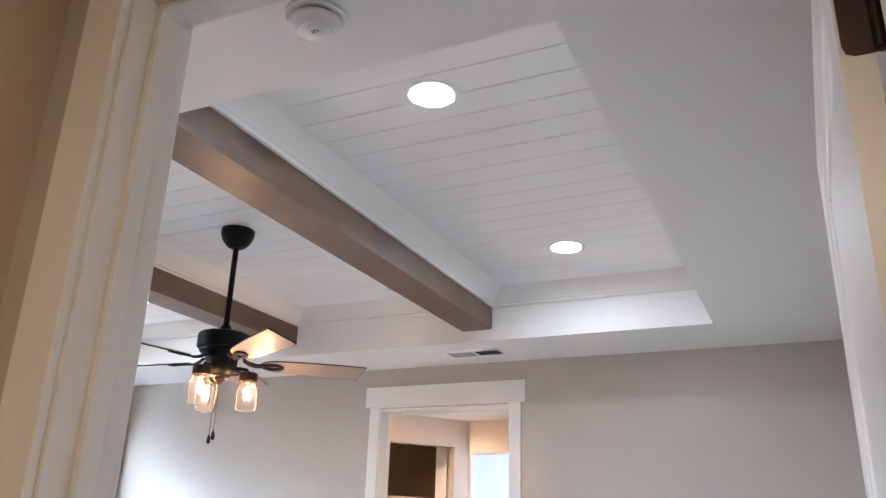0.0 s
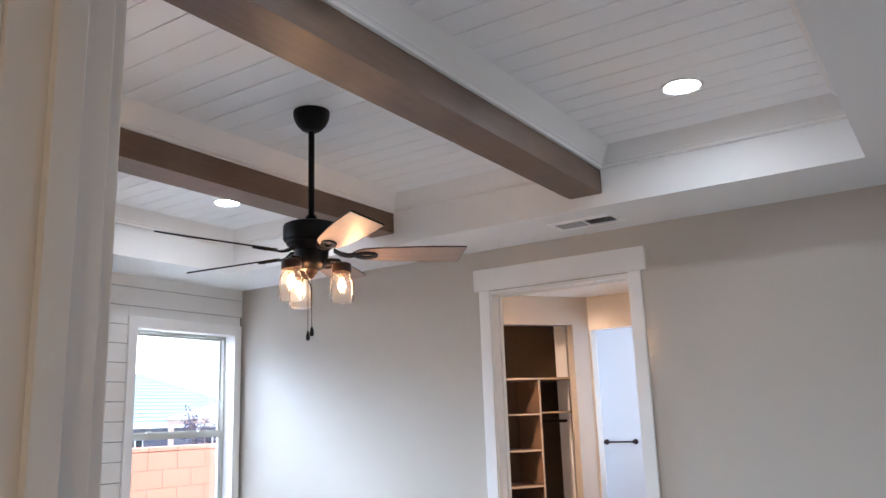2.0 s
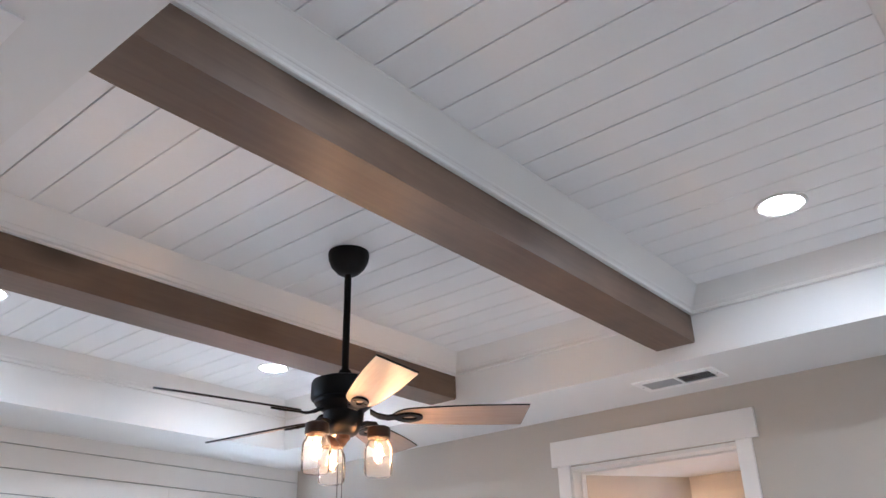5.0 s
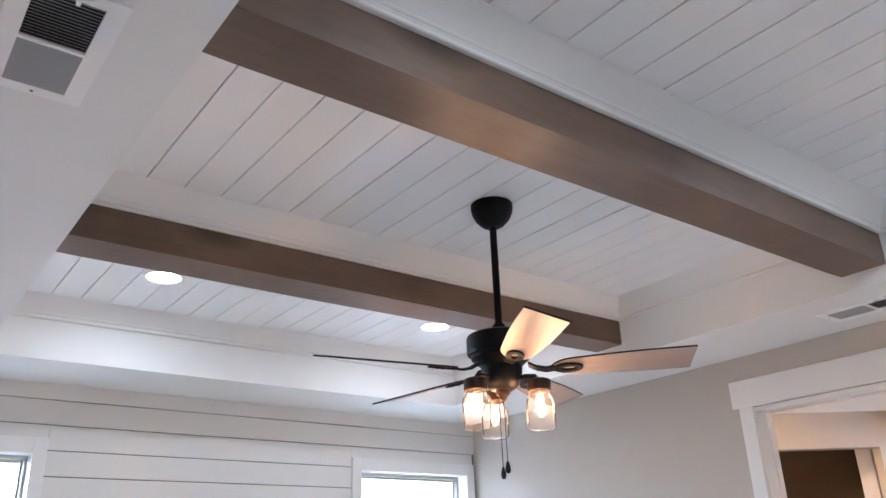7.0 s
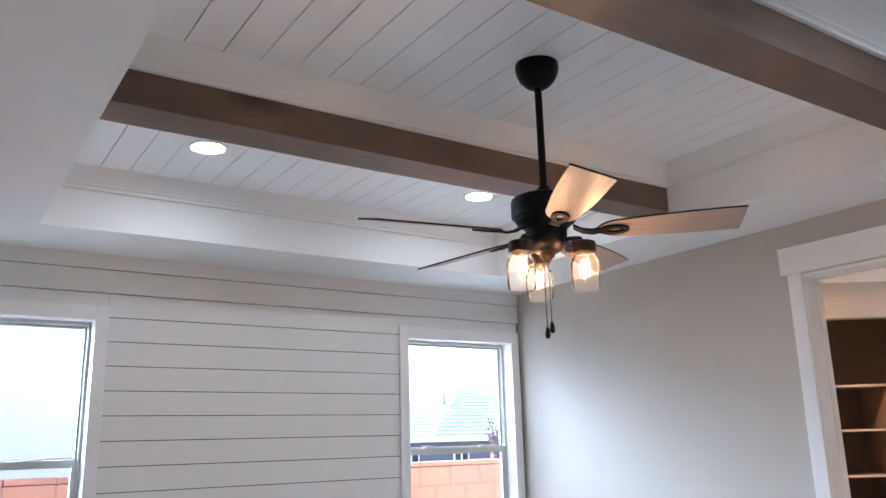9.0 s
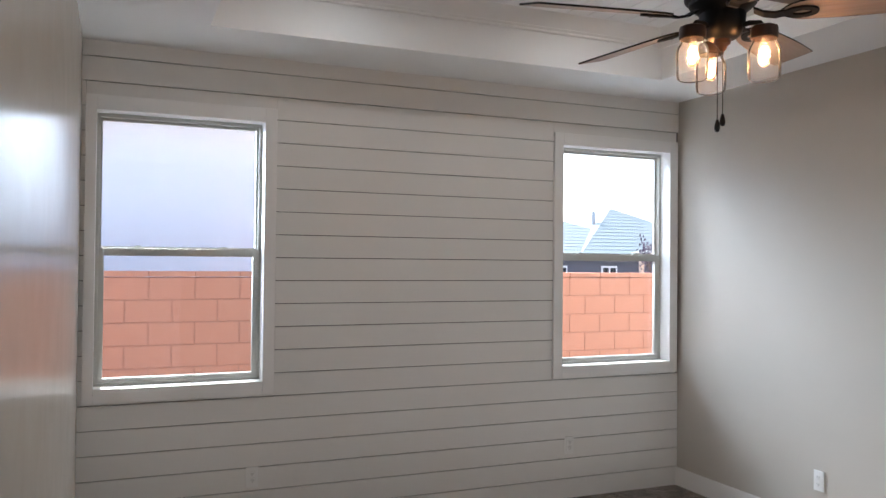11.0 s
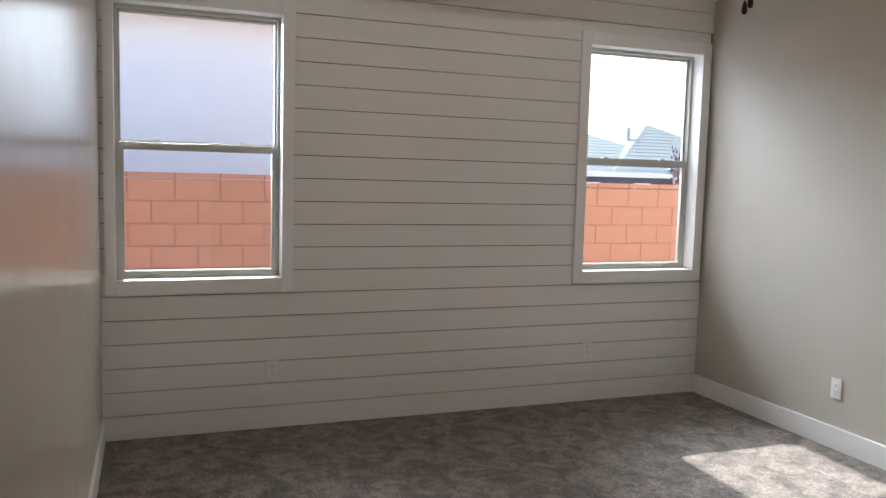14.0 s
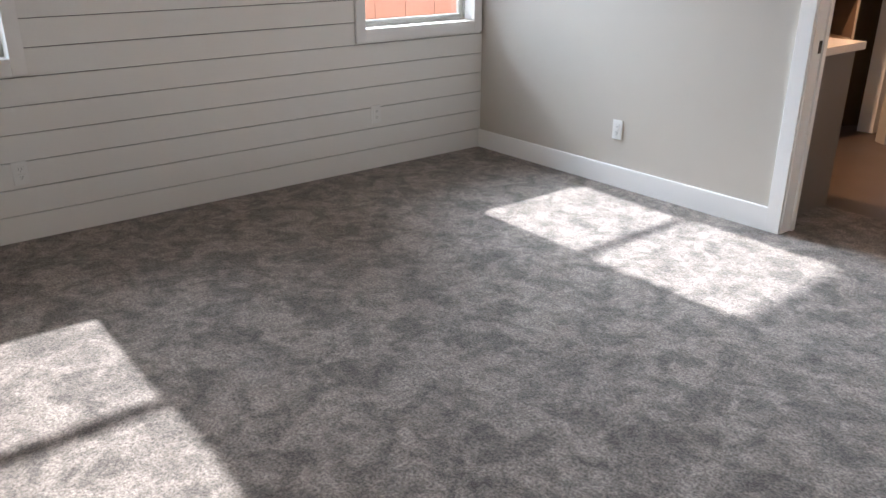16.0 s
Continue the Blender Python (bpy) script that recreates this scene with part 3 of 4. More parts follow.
def air_vent(x, y, label, lever):
    t = thing("air_vent", label, "vent", (x, y, HC), "ceiling registers")
    L, W, gl, gw = 0.203, 0.100, 0.170, 0.062
    fr = bmesh.new()
    for a, b in (((-L, -W, -0.007), (-gl, W, 0)), ((gl, -W, -0.007), (L, W, 0)), ((-gl, -W, -0.007), (gl, -gw, 0)), ((-gl, gw, -0.007), (gl, W, 0)), ((-0.005, -gw, -0.0065), (0.005, gw, 0))):
        box(fr, a, b)
    part("frame", fr, M_VENT, t)
    part("backing", boxes(((-gl, -gw, -0.0006), (gl, gw, -0.0001))), M_DUCT, t, "dark duct opening")
    n = 15
    for side in (-1, 1):
        for i in range(n):
            cx = side * (0.006 + (i + 0.5) * (gl - 0.008) / n)
            lean = -0.0048
            bm = bmesh.new()
            e = 0.0005
            vs = [(cx - side * lean - e, -gw, -0.0068), (cx - side * lean + e, -gw, -0.0068), (cx + side * lean + e, -gw, -0.0008), (cx + side * lean - e, -gw, -0.0008)]
            f = [bm.verts.new(v) for v in vs]
            g = [bm.verts.new((v[0], gw, v[2])) for v in vs]
            for j in range(4):
                bm.faces.new((f[j], f[(j + 1) % 4], g[(j + 1) % 4], g[j]))
            part("slat", bm, M_SLAT, t)
    for s in (-1, 1):
        part("screw", turned([(0, -0.0085), (0.003, -0.008), (0.0038, -0.007)], (s * (L - 0.014), 0.0, 0), 10), M_SLOT, t)
    if lever:
        part("damper_lever", boxes(((gl + 0.004, -0.020, -0.010), (gl + 0.012, 0.034, -0.007)), ((gl + 0.005, 0.006, -0.022), (gl + 0.011, 0.014, -0.010)), bevel=0.0008), M_VENT, t)
    return t


air_vent(-1.681, 1.592, "white steel ceiling register with two banks of slats", True)
air_vent(-1.662, 4.880, "white steel ceiling register above the cased doorway", False)


def smoke_detector(x, y):
    t = thing("smoke_detector", "round white plastic smoke detector on the ceiling", "smoke detector", (x, y, HC))
    part("base", turned([(0.068, 0), (0.070, -0.003), (0.070, -0.009), (0.066, -0.012), (0, -0.012)], seg=36), M_PLASTIC, t, smooth=True)
    part("vent_gap", turned([(0.053, -0.012), (0.053, -0.019)], seg=36), M_SLOT, t, "dark sensor gap")
    part("cover", turned([(0, -0.047), (0.030, -0.046), (0.037, -0.043), (0.042, -0.034), (0.050, -0.030), (0.058, -0.026), (0.060, -0.019), (0.050, -0.018)], seg=36), M_PLASTIC, t, smooth=True)
    tb = part("test_button", turned([(0.019, -0.045), (0.019, -0.050), (0.016, -0.052), (0, -0.052)], (0.012, -0.012, 0), 20), M_PLASTIC, t, smooth=True)
    for i in range(3):
        part("grille_slot", boxes(((0.003 + i * 0.007, -0.018, -0.0525), (0.006 + i * 0.007, -0.008, -0.0518))), M_SLOT, tb)


smoke_detector(-0.700, 1.625)


def outlet(name, x, y, z, rz, label):
    t = thing(name, label, "outlet", (x, y, z), "wall outlets", rz=rz)
    part("plate", boxes(((-0.035, -0.006, -0.058), (0.035, 0, 0.058)), bevel=0.002), M_PLASTIC, t)
    for q in (-1, 1):
        rc = part("receptacle", boxes(((-0.017, -0.0085, q * 0.0195 - 0.0145), (0.017, -0.005, q * 0.0195 + 0.0145)), bevel=0.0015), M_PLASTIC, t)
        for a, b in (((-0.0075, -0.009, q * 0.0195 - 0.002), (-0.0055, -0.0084, q * 0.0195 + 0.007)), ((0.0055, -0.009, q * 0.0195 - 0.002), (0.0075, -0.0084, q * 0.0195 + 0.006)), ((-0.0022, -0.009, q * 0.0195 - 0.010), (0.0022, -0.0084, q * 0.0195 - 0.006))):
            part("slot", boxes((a, b)), M_SLOT, rc)
    part("screw", turned([(0, 0.0072), (0.0025, 0.007), (0.003, 0.006)], (0, 0, 0), 10, pose(0, 0, 0, 90)), M_PLASTIC, t)


outlet("wall_outlet", XW, 2.168, 0.345, 90, "white duplex outlet low on the shiplap below a window")
outlet("wall_outlet", XW, 4.266, 0.355, 90, "white duplex outlet low on the shiplap near the corner")
outlet("wall_outlet", -3.567, YN, 0.347, 0, "white duplex outlet low on the greige wall")


# ---- ceiling fan ----
def ceiling_fan(x, y):
    t = thing("ceiling_fan", "black five-blade ceiling fan with three lit glass jar lamps", "ceiling fan", (x, y, HT))
    z = -HT
    part("canopy", turned([(0.080, -0.0005), (0.081, -0.012), (0.078, -0.035), (0.066, -0.062), (0.045, -0.085), (0.030, -0.094), (0.018, -0.096), (0, -0.096)], seg=36), M_BLACK, t, smooth=True)
    part("downrod", turned([(0.0135, -0.09), (0.0135, 2.51 + z)], seg=16), M_BLACK, t, smooth=True)
    part("coupling", turned([(0, 2.560 + z), (0.020, 2.560 + z), (0.026, 2.548 + z), (0.028, 2.510 + z)], seg=20), M_BLACK, t, smooth=True)
    part("motor_housing", turned([(0, 2.524 + z), (0.060, 2.524 + z), (0.104, 2.520 + z), (0.117, 2.514 + z), (0.121, 2.504 + z), (0.121, 2.452 + z), (0.117, 2.445 + z), (0.108, 2.442 + z), (0.106, 2.430 + z), (0.088, 2.414 + z), (0.070, 2.400 + z), (0, 2.400 + z)], seg=44), M_BLACK, t, smooth=True)
    part("switch_housing", turned([(0.074, 2.401 + z), (0.072, 2.372 + z), (0.064, 2.345 + z), (0.052, 2.325 + z), (0.040, 2.318 + z), (0, 2.317 + z)], seg=32), M_BLACK, t, smooth=True)
    part("finial", turned([(0.026, 2.318 + z), (0.026, 2.304 + z), (0.016, 2.296 + z), (0.012, 2.286 + z), (0.006, 2.280 + z), (0, 2.279 + z)], seg=20), M_BRONZE, t, smooth=True)
    # five pitched blades, rounded at the root and cut square at the tip

    def half_width(u):
        full = 0.046 + 0.024 * math.sin(min(1, u * 1.25) * math.pi / 2)
        return full * math.sqrt(max(0.06, 1 - (1 - min(1, u / 0.15)) ** 2))

    for i in range(5):
        ang = radians(-29.5 + 72 * i)
        turn = Matrix.Translation((0, 0, 2.388 + z)) @ Matrix.Rotation(ang, 4, "Z")
        tilt = turn @ Matrix.Rotation(radians(-15.2), 4, "X")
        outline = []
        n = 20
        for k in range(n + 1):
            u = (k / n) ** 1.6
            outline.append((0.178 + 0.492 * u, -half_width(u)))
        for k in range(n + 1):
            u = (1 - k / n) ** 1.6
            outline.append((0.178 + 0.472 * u, half_width(u)))
        bm = bmesh.new()
        a = [bm.verts.new((p[0], p[1], -0.003)) for p in outline]
        b = [bm.verts.new((p[0], p[1], 0.003)) for p in outline]
        bm.faces.new(a[::-1])
        bm.faces.new(b)
        for k in range(len(a)):
            bm.faces.new((a[k], a[(k + 1) % len(a)], b[(k + 1) % len(a)], b[k]))
        bl = part("blade", bm, M_BLADE, t, "grey-brown wood-grain blade")
        bl.matrix_basis = tilt
        edge = bmesh.new()
        a = [edge.verts.new((p[0] + 0.0012 * (1 if p[0] > 0.6 else 0), p[1] * 1.012, -0.0032)) for p in outline]
        b = [edge.verts.new((p[0] + 0.0012 * (1 if p[0] > 0.6 else 0), p[1] * 1.012, 0.0032)) for p in outline]
        for k in range(len(a)):
            edge.faces.new((a[k], a[(k + 1) % len(a)], b[(k + 1) % len(a)], b[k]))
        part("edge_band", edge, M_BLACK, bl, "dark blade edge")
        iron = bmesh.new()
        pts = [(0.095, 0, 0.014), (0.125, 0, -0.004), (0.160, 0, -0.012), (0.190, 0, -0.008)]
        for p, q in zip(pts, pts[1:]):
            p, q = Vector(p), Vector(q)
            w0, w1 = 0.016, 0.016
            vs = [iron.verts.new(c) for c in ((p.x, -w0, p.z), (p.x, w0, p.z), (q.x, w1, q.z), (q.x, -w1, q.z), (p.x, -w0, p.z + 0.008), (p.x, w0, p.z + 0.008), (q.x, w1, q.z + 0.008), (q.x, -w1, q.z + 0.008))]
            for f in ((3, 2, 1, 0), (4, 5, 6, 7), (0, 1, 5, 4), (1, 2, 6, 5), (2, 3, 7, 6), (3, 0, 4, 7)):
                iron.faces.new([vs[j] for j in f])
        ring_out, ring_in = [], []
        for k in range(24):
            c, s = math.cos(2 * math.pi * k / 24), math.sin(2 * math.pi * k / 24)
            ring_out.append((0.235 + 0.052 * c, 0.030 * s))
            ring_in.append((0.238 + 0.028 * c, 0.012 * s))
        lo = [[iron.verts.new((p[0], p[1], zz)) for p in rr] for rr in (ring_out, ring_in) for zz in (-0.011, -0.0035)]
        for k in range(24):
            j = (k + 1) % 24
            iron.faces.new((lo[0][k], lo[0][j], lo[1][j], lo[1][k]))
            iron.faces.new((lo[2][k], lo[2][j], lo[3][j], lo[3][k]))
            iron.faces.new((lo[0][k], lo[2][k], lo[2][j], lo[0][j]))
            iron.faces.new((lo[1][k], lo[3][k], lo[3][j], lo[1][j]))
        ir = part("blade_iron", iron, M_BLACK, t)
        ir.matrix_basis = tilt
        for q in (-0.02, 0.02):
            part("screw", turned([(0, -0.0135), (0.0045, -0.013), (0.005, -0.011)], (0.262 - abs(q), q, 0), 10), M_BRONZE, ir)
    # lamp arms and jars
    for ang in (34, 154, 274):
        a = radians(ang)
        c, s = math.cos(a), math.sin(a)
        arm = part("lamp_arm", tube([(0.045 * c, 0.045 * s, 2.352 + z), (0.085 * c, 0.085 * s, 2.360 + z), (0.118 * c, 0.118 * s, 2.356 + z), (0.130 * c, 0.130 * s, 2.338 + z)], 0.008), M_BLACK, t, smooth=True)
        at = (0.130 * c, 0.130 * s, z)
        part("socket_cap", turned([(0, 2.346), (0.030, 2.345), (0.040, 2.340), (0.042, 2.332), (0.042, 2.304), (0.038, 2.301), (0.036, 2.303)], at, 28), M_BRONZE, arm, "dark bronze jar cap", True)
        jar = part("jar", turned([(0.036, 2.304), (0.036, 2.292), (0.047, 2.276), (0.050, 2.262), (0.050, 2.190), (0.047, 2.176), (0.040, 2.170), (0, 2.172)], at, 32), M_JAR, arm, "clear glass jar shade", True)
        jar.visible_shadow = False
        part("bulb", turned([(0.010, 2.300), (0.013, 2.288), (0.016, 2.270), (0.020, 2.250), (0.019, 2.232), (0.012, 2.216), (0, 2.211)], at, 20), M_ENVELOPE, arm, "amber glass bulb", True).visible_shadow = False
        part("filament", turned([(0, 2.280), (0.008, 2.275), (0.0125, 2.256), (0.012, 2.238), (0.007, 2.226), (0, 2.223)], at, 12), M_BULB, arm, "glowing warm filament", True)
    # pull chains
    for k, (cx, cy, zb) in enumerate(((-0.004, -0.016, 2.052), (0.007, -0.004, 2.070))):
        pc = part("pull_chain", tube([(cx, cy, 2.335 + z), (cx, cy, zb + z)], 0.0016, 6), M_BRONZE, t)
        part("fob", turned([(0, zb + 0.004), (0.004, zb + 0.002), (0.008, zb - 0.012), (0.0095, zb - 0.026), (0.006, zb - 0.036), (0, zb - 0.038)], (cx, cy, z), 14), M_BLACK, pc, smooth=True)


ceiling_fan(-2.252, 3.246)


# ---- hall behind the entry ----
structure("wall_hall_west", boxes(((-0.96, -1.8, 0), (-0.84, YSH, HC))), M_HALL, "tan painted hall side wall", "wall")
structure("wall_hall_east", boxes(((0.62, -1.8, 0), (0.74, YSH, HC))), M_HALL, "tan painted hall side wall", "wall")
structure("wall_hall_end", boxes(((-0.96, -1.92, 0), (0.74, -1.8, HC))), M_HALL, "tan painted hall end wall", "wall")
structure("hall_ceiling", boxes(((-1.0, -1.95, HC), (1.2, YSH, 2.9))), M_CEIL, "white hall ceiling", "ceiling")
hl = thing("hall_light", "round recessed hall downlight, switched on", "ceiling light", (0.20, -0.55, HC))
part("trim_ring", turned([(0.072, 0.004), (0.073, -0.004), (0.080, -0.007), (0.092, 0.0)], seg=32), M_PLASTIC, hl, smooth=True)
part("lens", turned([(0.0725, -0.001), (0, -0.003)], seg=32), M_HALLLENS, hl)

# ---- bath and closet beyond the north doorway ----
structure("bath_ceiling", boxes(((XWO, YNB, HC), (-1.0, 8.8, 2.9))), M_CEIL, "white bath ceiling", "ceiling")
structure("wall_bath_east", boxes(((-1.20, YNB, 0), (-1.08, 7.67, HC))), M_WALL, "warm greige bath wall", "wall")
structure("wall_bath_west", boxes(((XWO, YNB, 0), (XWO + 0.12, 8.8, HC))), M_WALL, "warm greige bath wall", "wall")
structure("wall_bath_north", holed((-2.88, 7.67, 0), (-1.08, 7.79, HC), [(-2.862, -2.05, -1, 2.43)], "x"), M_WALL, "warm greige wall with a tall opening to the shower", "wall")
structure("wall_shower_back", boxes(((-3.6, 8.45, 0), (-1.5, 8.57, HC))), M_SHOWER, "pale shower wall", "wall")
structure("wall_shower_west", boxes(((-3.30, 7.80, 0), (-3.18, 8.45, HC))), M_SHOWER, "pale shower wall", "wall")
structure("wall_shower_east", holed((-1.72, 7.79, 0), (-1.60, 8.45, HC), [(7.86, 8.38, 1.1, 2.4)], "y"), M_SHOWER, "pale shower wall with a window opening", "wall")
mosaic = bmesh.new()
for i in range(4):
    for j in range(50):
        box(mosaic, (-2.66 + i * 0.05, 8.442, j * 0.05 + 0.001), (-2.612 + i * 0.05, 8.4495, j * 0.05 + 0.049))
structure("tile_border", mosaic, M_MOSAIC, "narrow vertical strip of grey mosaic shower tile", "tile strip")
wl_lamp = new("shower_daylight", bpy.data.lights.new("shower_daylight", "AREA"))
wl_lamp.data.shape, wl_lamp.data.size, wl_lamp.data.size_y, wl_lamp.data.energy, wl_lamp.data.color = "RECTANGLE", 0.5, 1.25, 3.5, (0.86, 0.92, 1.0)
wl_lamp.matrix_basis = look((-1.66, 8.12, 1.75), (-3.0, 8.12, 1.6))
bl = thing("bath_light", "round recessed bath downlight, switched on", "ceiling light", (-3.62, 5.62, HC))
part("trim_ring", turned([(0.072, 0.004), (0.073, -0.004), (0.080, -0.007), (0.092, 0.0)], seg=32), M_PLASTIC, bl, smooth=True)
part("lens", turned([(0.0725, -0.001), (0, -0.003)], seg=32), M_BATHLENS, bl)

tb = thing("towel_bar", "dark bronze towel bar on the pale wall", "towel bar", (-2.95, 8.45, 1.385))
part("bar", tube([(-0.16, -0.06, 0), (0.16, -0.06, 0)], 0.008), M_BRONZE, tb)
for q in (-0.15, 0.15):
    part("post", turned([(0.026, 0), (0.026, 0.006), (0.012, 0.014), (0.010, 0.060), (0.014, 0.066), (0, 0.070)], (q, 0, 0), 18, pose(0, 0, 0, 90)), M_BRONZE, tb, smooth=True)

# angled closet wall and shelving, in a frame that runs along the wall
CL = pose(-2.88, 7.67, 0, 0, 0, 54)
cw = part("wall_closet", holed((-2.9, 0.0, 0), (0.0, 0.11, HC), [(-1.15, -0.17, -1, 2.48)], "x"), M_WALL)
tagged(cw, "warm greige angled wall with the closet opening", "wall", kind="structure").matrix_basis = CL
cb = part("wall_closet_back", boxes(((-2.0, 0.62, 0), (0.35, 0.70, HC)), ((-1.75, 0.11, 0), (-1.67, 0.62, HC)), ((0.05, 0.11, 0), (0.13, 0.62, HC))), M_WALL)
tagged(cb, "unlit greige closet inner walls", "wall", kind="structure").matrix_basis = CL
sh = thing("closet_shelving", "melamine closet shelving, shade in its brown boards, with pale edges and empty bays", "shelving")
sh.matrix_basis = CL


def closet_board(name, a, b):
    """A board with closet shade in its brown and a paler band along its front edge."""
    ob = part(name, boxes((a, b), bevel=0.001), M_SHADED_SHELF, sh)
    if name == "upright":
        band = ((a[0] + 0.001, a[1] - 0.0022, a[2]), (b[0] - 0.001, a[1] - 0.0002, b[2]))
    else:
        band = ((a[0], a[1] - 0.0022, a[2] + 0.001), (b[0], a[1] - 0.0002, b[2] - 0.001))
    part("edge_band", boxes(band), M_EDGE, ob, "pale tan edge band")


closet_board("top_shelf", (-1.66, 0.16, 1.990), (0.045, 0.598, 2.010))
closet_board("upright", (-0.475, 0.165, 0), (-0.455, 0.598, 1.989))
closet_board("upright", (-1.30, 0.165, 0), (-1.28, 0.598, 1.989))
for zz in (0.10, 0.41, 0.725, 1.04, 1.352, 1.672):
    closet_board("shelf", (-1.279, 0.17, zz), (-0.476, 0.598, zz + 0.018))
closet_board("shelf", (-0.454, 0.17, 1.684), (0.045, 0.598, 1.702))
# Added sheet over the back wall; its dark brown stands for closet shade.
part("closet_shade_panel", boxes(((-1.66, 0.600, 0.0), (0.045, 0.616, 2.55))), M_CLOSET_SHADE, sh, "added dark brown sheet, closet shade in its colour")
part("hanging_rod", tube([(-0.454, 0.36, 1.61), (0.045, 0.36, 1.61)], 0.014, 12), M_BRONZE, sh)

# vanity against the back of the north wall
vn = thing("vanity_cabinet", "dark umber bathroom vanity with plain end panel", "vanity", (-2.58, YNB + 0.02, 0))
part("body", boxes(((-1.45, 0, 0.09), (0, 0.50, 0.862)), bevel=0.002), M_CABINET, vn)
part("toe_kick", boxes(((-1.44, 0.0, 0.0), (-0.002, 0.44, 0.0895))), M_CABINET, vn)
part("end_panel", boxes(((0.0005, 0, 0), (0.018, 0.505, 0.862)), bevel=0.001), M_CABINET, vn)
for i in range(3):
    part("cabinet_door", boxes(((-1.44 + i * 0.48, 0.5005, 0.11), (-0.975 + i * 0.48, 0.52, 0.84)), bevel=0.002), M_CABINET, vn)
ct = thing("vanity_countertop", "pale cream vanity countertop", "countertop", (-2.58, YNB + 0.001, 0.863))
part("slab", boxes(((-1.47, 0, 0), (0.035, 0.600, 0.042)), bevel=0.004), M_COUNTER, ct)


# ---- outdoors ----
structure("ground", boxes(((-600, -600, -0.30), (600, 600, -0.20))), M_EARTH, "unseen yard reaching to the horizon, made pale to bounce light indoors", "ground")
structure("house_slab", boxes(((XWO, -1.9, -0.2), (1.2, 8.8, -0.0505))), M_MORTAR, "concrete house slab edge", "foundation")

XC = -7.75
COURSE, BLOCK = 0.2045, 0.3985


def block_wall():
    t = thing("block_wall", "terracotta painted concrete block garden wall with cap course", "wall", (XC, 0, -0.2))
    part("mortar_core", boxes(((-0.190, -30, 0), (-0.006, 40, 1.60))), M_MORTAR, t)
    me = mesh_of("block", boxes(((-0.203, 0.004, 0.004), (0.0, BLOCK - 0.005, COURSE - 0.005)), bevel=0.005), M_CMU)
    me_cap = mesh_of("cap_block", boxes(((-0.215, 0.003, 0.002), (0.012, BLOCK - 0.004, 0.050)), bevel=0.005), M_CMU)
    far = bmesh.new()
    z_top = 1.210 + 0.2 + COURSE
    for c in range(8):
        z0 = z_top - COURSE * (c + 1)
        shift = BLOCK / 2 if c % 2 else 0.0
        for i in range(-40, 60):
            y0 = 1.722 + shift + i * BLOCK
            if 0.0 < y0 < 9.6 and c < 6:
                ob = new("block", me)
                ob.parent, ob.location = t, (0, y0, z0)
            elif -10 < y0 < 24:
                box(far, (-0.203, y0 + 0.004, z0 + 0.004), (0, y0 + BLOCK - 0.005, z0 + COURSE - 0.005))
    for i in range(-6, 22):
        ob = new("cap_block", me_cap)
        ob.parent, ob.location = t, (0, 1.722 + i * BLOCK, z_top)
    rest = part("far_blocks", far, M_CMU, t)
    tagged(rest, kind="stuff")


block_wall()


def neighbour_house():
    t = thing("neighbour_house", "pale stucco neighbouring house behind the block wall", "house", (-10.0, 0, -0.2))
    part("wall", boxes(((-8, -16, 0), (0, 5.2, 3.44))), M_STUCCO, t)
    part("eave", boxes(((-8.5, -16.5, 3.445), (0.45, 5.65, 3.60))), M_SOFFIT, t, "tan painted eave")
    bm = bmesh.new()
    a = [bm.verts.new(p) for p in ((0.5, -16.5, 3.605), (0.5, 5.7, 3.605), (-8.5, 5.7, 3.605), (-8.5, -16.5, 3.605))]
    r = [bm.verts.new(p) for p in ((-4, -12, 5.2), (-4, 1.2, 5.2))]
    for f in ((a[0], a[1], r[1], r[0]), (a[1], a[2], r[1]), (a[2], a[3], r[0], r[1]), (a[3], a[0], r[0]), (a[3], a[2], a[1], a[0])):
        bm.faces.new(f)
    part("roof", bm, M_ROOF, t)


neighbour_house()


def hip_roof(x0, x1, y0, y1, z0, peak, rows):
    """A hipped roof of stepped tile courses."""
    bm = bmesh.new()
    inset = min(x1 - x0, y1 - y0) / 2
    for i in range(rows):
        u, v = i / rows, (i + 1) / rows
        za, zb = z0 + (peak - z0) * u, z0 + (peak - z0) * v
        lift = 0.012
        lo = [(x0 + inset * u, y0 + inset * u), (x1 - inset * u, y0 + inset * u), (x1 - inset * u, y1 - inset * u), (x0 + inset * u, y1 - inset * u)]
        hi = [(x0 + inset * v, y0 + inset * v), (x1 - inset * v, y0 + inset * v), (x1 - inset * v, y1 - inset * v), (x0 + inset * v, y1 - inset * v)]
        A = [bm.verts.new((*p, za + lift)) for p in lo]
        B = [bm.verts.new((*p, zb)) for p in hi]
        C = [bm.verts.new((*p, za)) for p in lo]
        for j in range(4):
            k = (j + 1) % 4
            bm.faces.new((A[j], A[k], B[k], B[j]))
            bm.faces.new((C[j], C[k], A[k], A[j]))
    return bm


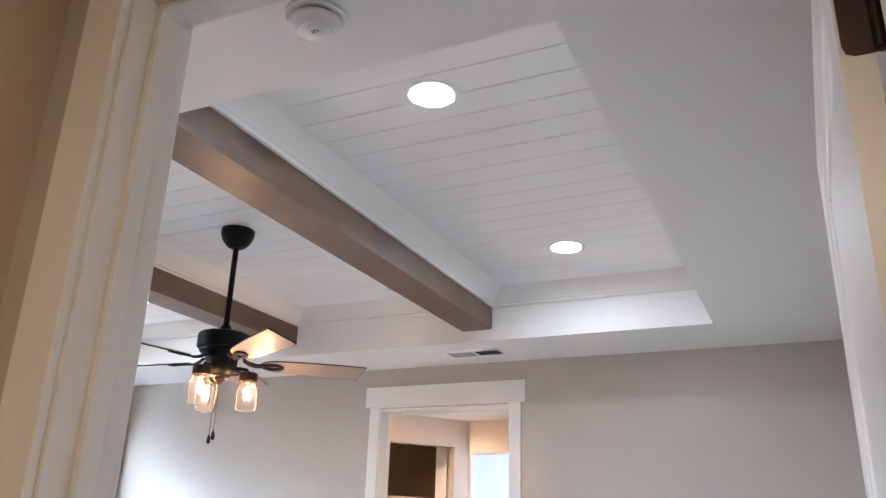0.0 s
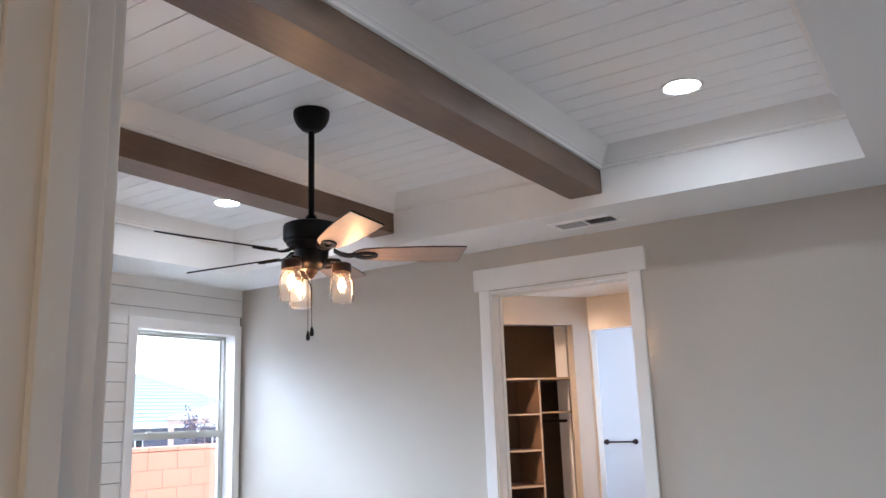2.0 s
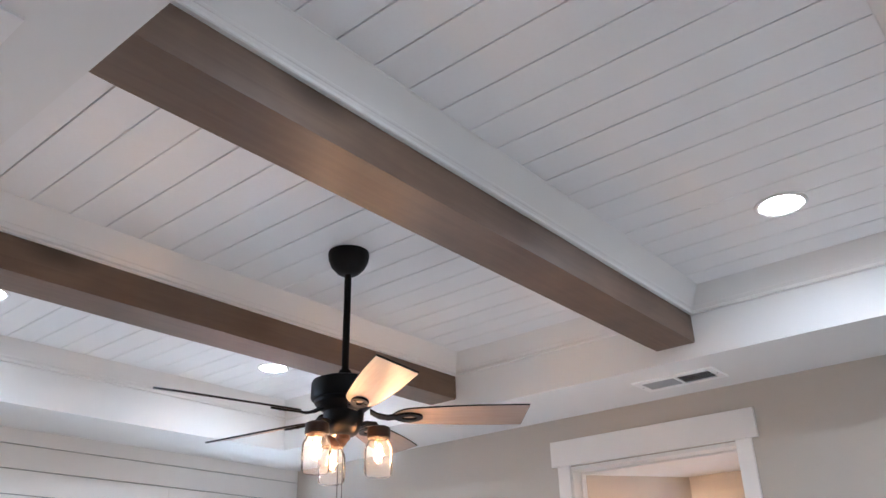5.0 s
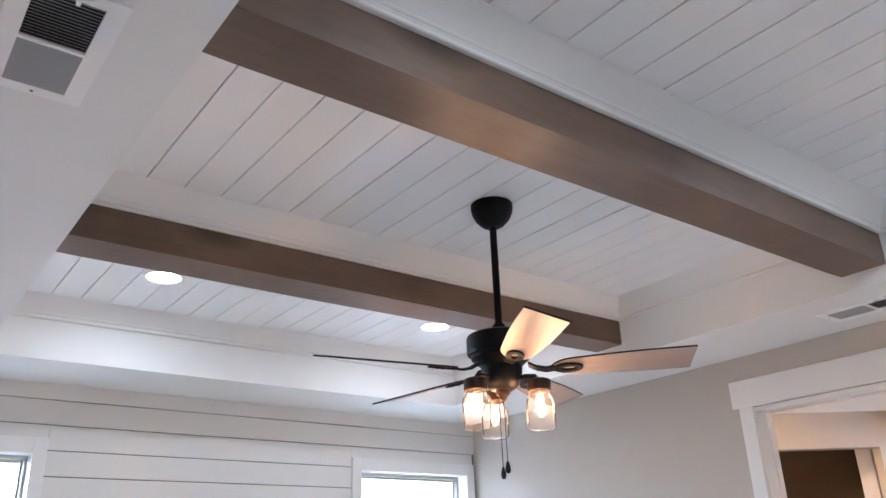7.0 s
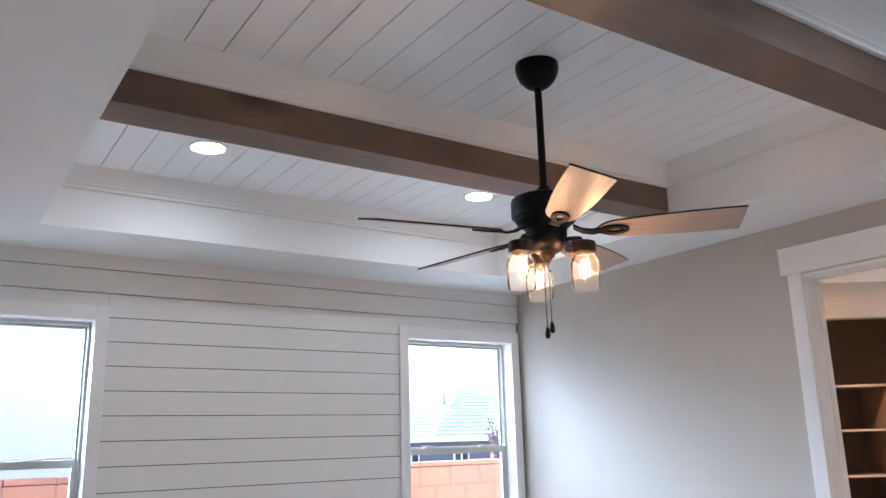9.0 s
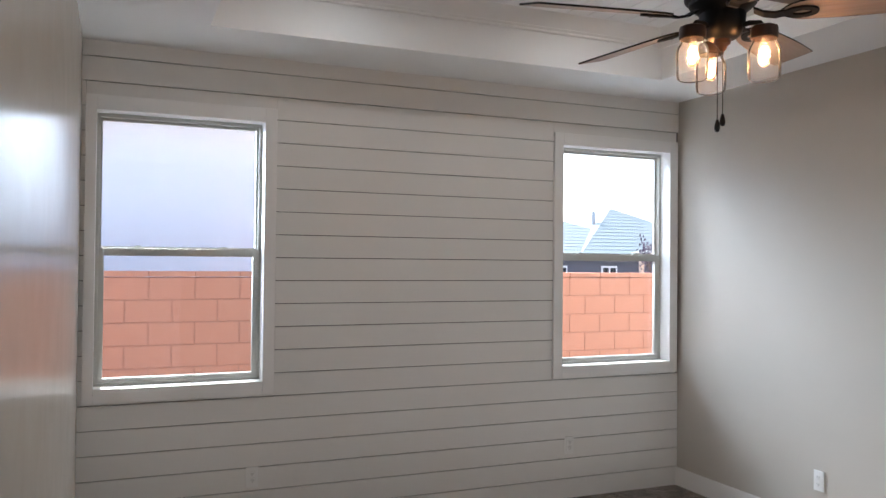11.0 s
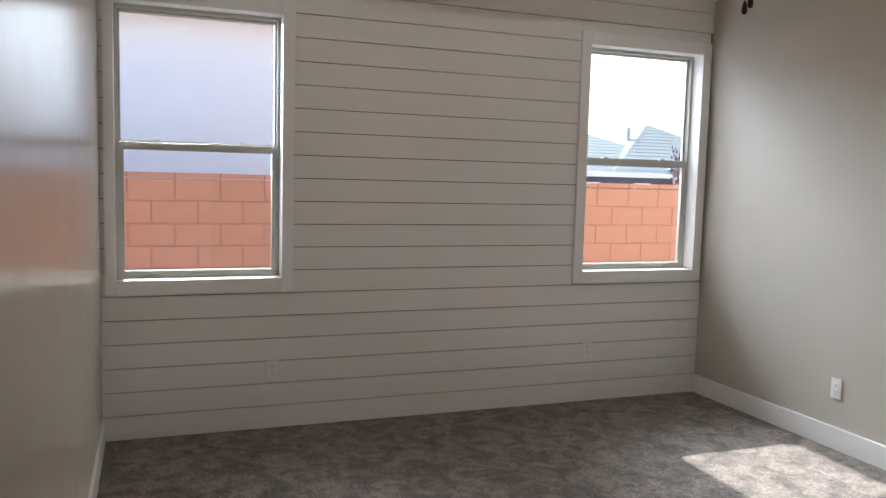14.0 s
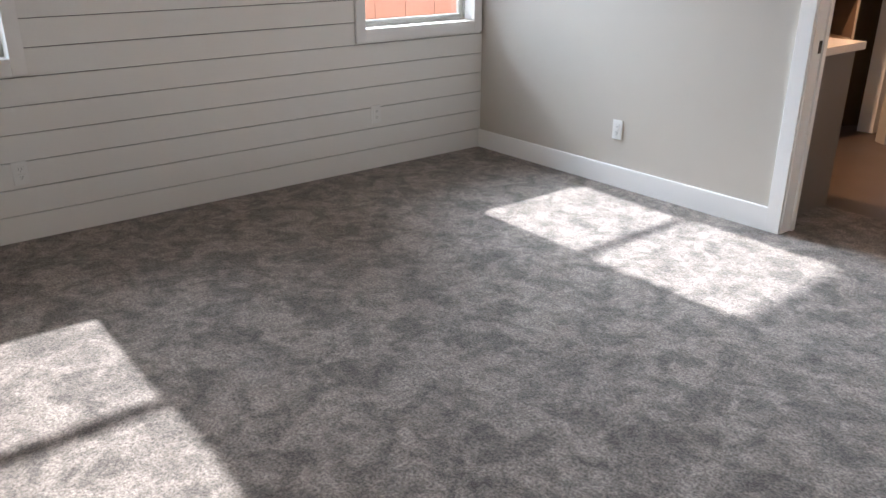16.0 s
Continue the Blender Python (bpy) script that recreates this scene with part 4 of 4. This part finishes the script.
def far_house():
    t = thing("far_house", "dark-walled single-storey house with grey hipped tile roof", "house", (-26, 19, -0.2))
    part("wall", boxes(((-9.0, -13.6, 0), (-0.4, 7.9, 1.93))), M_DARKWALL, t)
    part("roof", hip_roof(-9.4, 0.0, -1.08, 8.32, 1.97, 4.27, 15), M_ROOF, t, "grey hipped tile roof")
    part("roof", hip_roof(-10.2, -0.02, -14.0, 4.5, 1.97, 4.05, 15), M_ROOF, t, "paler hipped roof wing")
    part("fascia", boxes(((-0.03, -14.0, 1.85), (0.03, 8.32, 2.02))), M_TRIM, t, "pale fascia board")
    for yy in (-1.75, 0.55, 4.2):
        w = part("window", boxes(((-0.399, yy - 0.36, 0.85), (-0.34, yy + 0.36, 1.64))), M_TRIM, t)
        for q in (-0.17, 0.17):
            part("pane", boxes(((-0.3395, yy + q - 0.13, 0.94), (-0.334, yy + q + 0.13, 1.56))), M_SLOT, w)
    part("vent_pipe", tube([(-3.6, 1.95, 3.15), (-3.6, 1.95, 4.02)], 0.085, 12), M_SLAT, t, "grey roof vent pipe")


far_house()


def garden_pavilion():
    t = thing("garden_pavilion", "small tan timber garden pavilion with hipped roof", "pavilion", (-22, 20.2, -0.2))
    part("roof", hip_roof(-1.6, 1.6, -1.7, 1.7, 2.12, 2.75, 5), M_ROOF, t)
    part("rim_beam", boxes(((-1.4, -1.5, 1.95), (1.4, 1.5, 2.115))), M_SOFFIT, t, "tan painted rim beam")
    for px in (-1.3, 1.3):
        for py in (-1.4, 1.4):
            part("post", boxes(((px - 0.07, py - 0.07, 0), (px + 0.07, py + 0.07, 1.949)), bevel=0.01), M_SOFFIT, t)


garden_pavilion()


def shrub(x, y, height, spread, seed):
    """A small ornamental tree: forked stems with a ragged crown of single leaves."""
    rng = random.Random(seed)
    t = thing("ornamental_tree", "small purple-leaved tree with a ragged crown", "tree", (x, y, -0.2))
    trunk = bmesh.new()
    tips = []
    for i in range(9):
        a = rng.uniform(0, 2 * math.pi)
        p, pts = Vector((0, 0, 0)), [Vector((0, 0, 0)), Vector((0, 0, height * 0.3))]
        d = Vector((math.cos(a) * spread, math.sin(a) * spread, height * rng.uniform(0.55, 1.0)))
        pts += [pts[1].lerp(d, 0.5) + Vector((rng.uniform(-0.05, 0.05), rng.uniform(-0.05, 0.05), 0)), d]
        limb = tube(pts, 0.012, 6)
        tmp = bpy.data.meshes.new("limb")
        limb.to_mesh(tmp)
        limb.free()
        trunk.from_mesh(tmp)
        bpy.data.meshes.remove(tmp)
        tips += [pts[2], pts[3], pts[2].lerp(pts[3], 0.5)]
    part("trunk", trunk, M_BARK, t)
    crown_bm = bmesh.new()
    for tip in tips:
        for _ in range(120):
            c = tip + Vector((rng.gauss(0, 0.06), rng.gauss(0, 0.06), rng.gauss(0, 0.09)))
            q = Euler((rng.uniform(0, 6), rng.uniform(0, 6), rng.uniform(0, 6))).to_matrix()
            s = rng.uniform(0.015, 0.032)
            crown_bm.faces.new([crown_bm.verts.new(c + q @ Vector(v) * s) for v in ((-1, 0, 0), (0, -0.5, 0), (1, 0, 0.2), (0, 0.5, 0))])
    part("crown", crown_bm, M_LEAF, t)


shrub(-8.94, 8.30, 2.02, 0.22, 3)

# ---- shiplap boards ----
lines = [PITCH * i for i in range(21)] + [HC]
c = CASING
for z0, z1 in zip(lines, lines[1:]):
    if z1 - z0 < 0.03:
        continue
    a, b = z0 + (0.0 if z0 == 0 else 0.0022), z1 - (0.0 if z1 == HC else 0.0022)
    cuts = [(YS, YN)]
    if z1 > CASE_LOW and z0 < CASE_TOP:
        cuts = [(YS, YS + 0.0215), (WINS[0][1] + c, WINS[1][0] - c)]
    spans = [(y0, y1, a, b) for y0, y1 in cuts if y1 - y0 > 0.004]
    for w0, w1 in WINS:
        if z0 < CASE_LOW < z1:
            spans.append((max(w0 - c, YS + 0.022), min(w1 + c, YN), a, CASE_LOW - 0.0005))
        if z0 < CASE_TOP < z1:
            spans.append((max(w0 - c, YS + 0.022), min(w1 + c, YN), CASE_TOP + 0.0005, b))
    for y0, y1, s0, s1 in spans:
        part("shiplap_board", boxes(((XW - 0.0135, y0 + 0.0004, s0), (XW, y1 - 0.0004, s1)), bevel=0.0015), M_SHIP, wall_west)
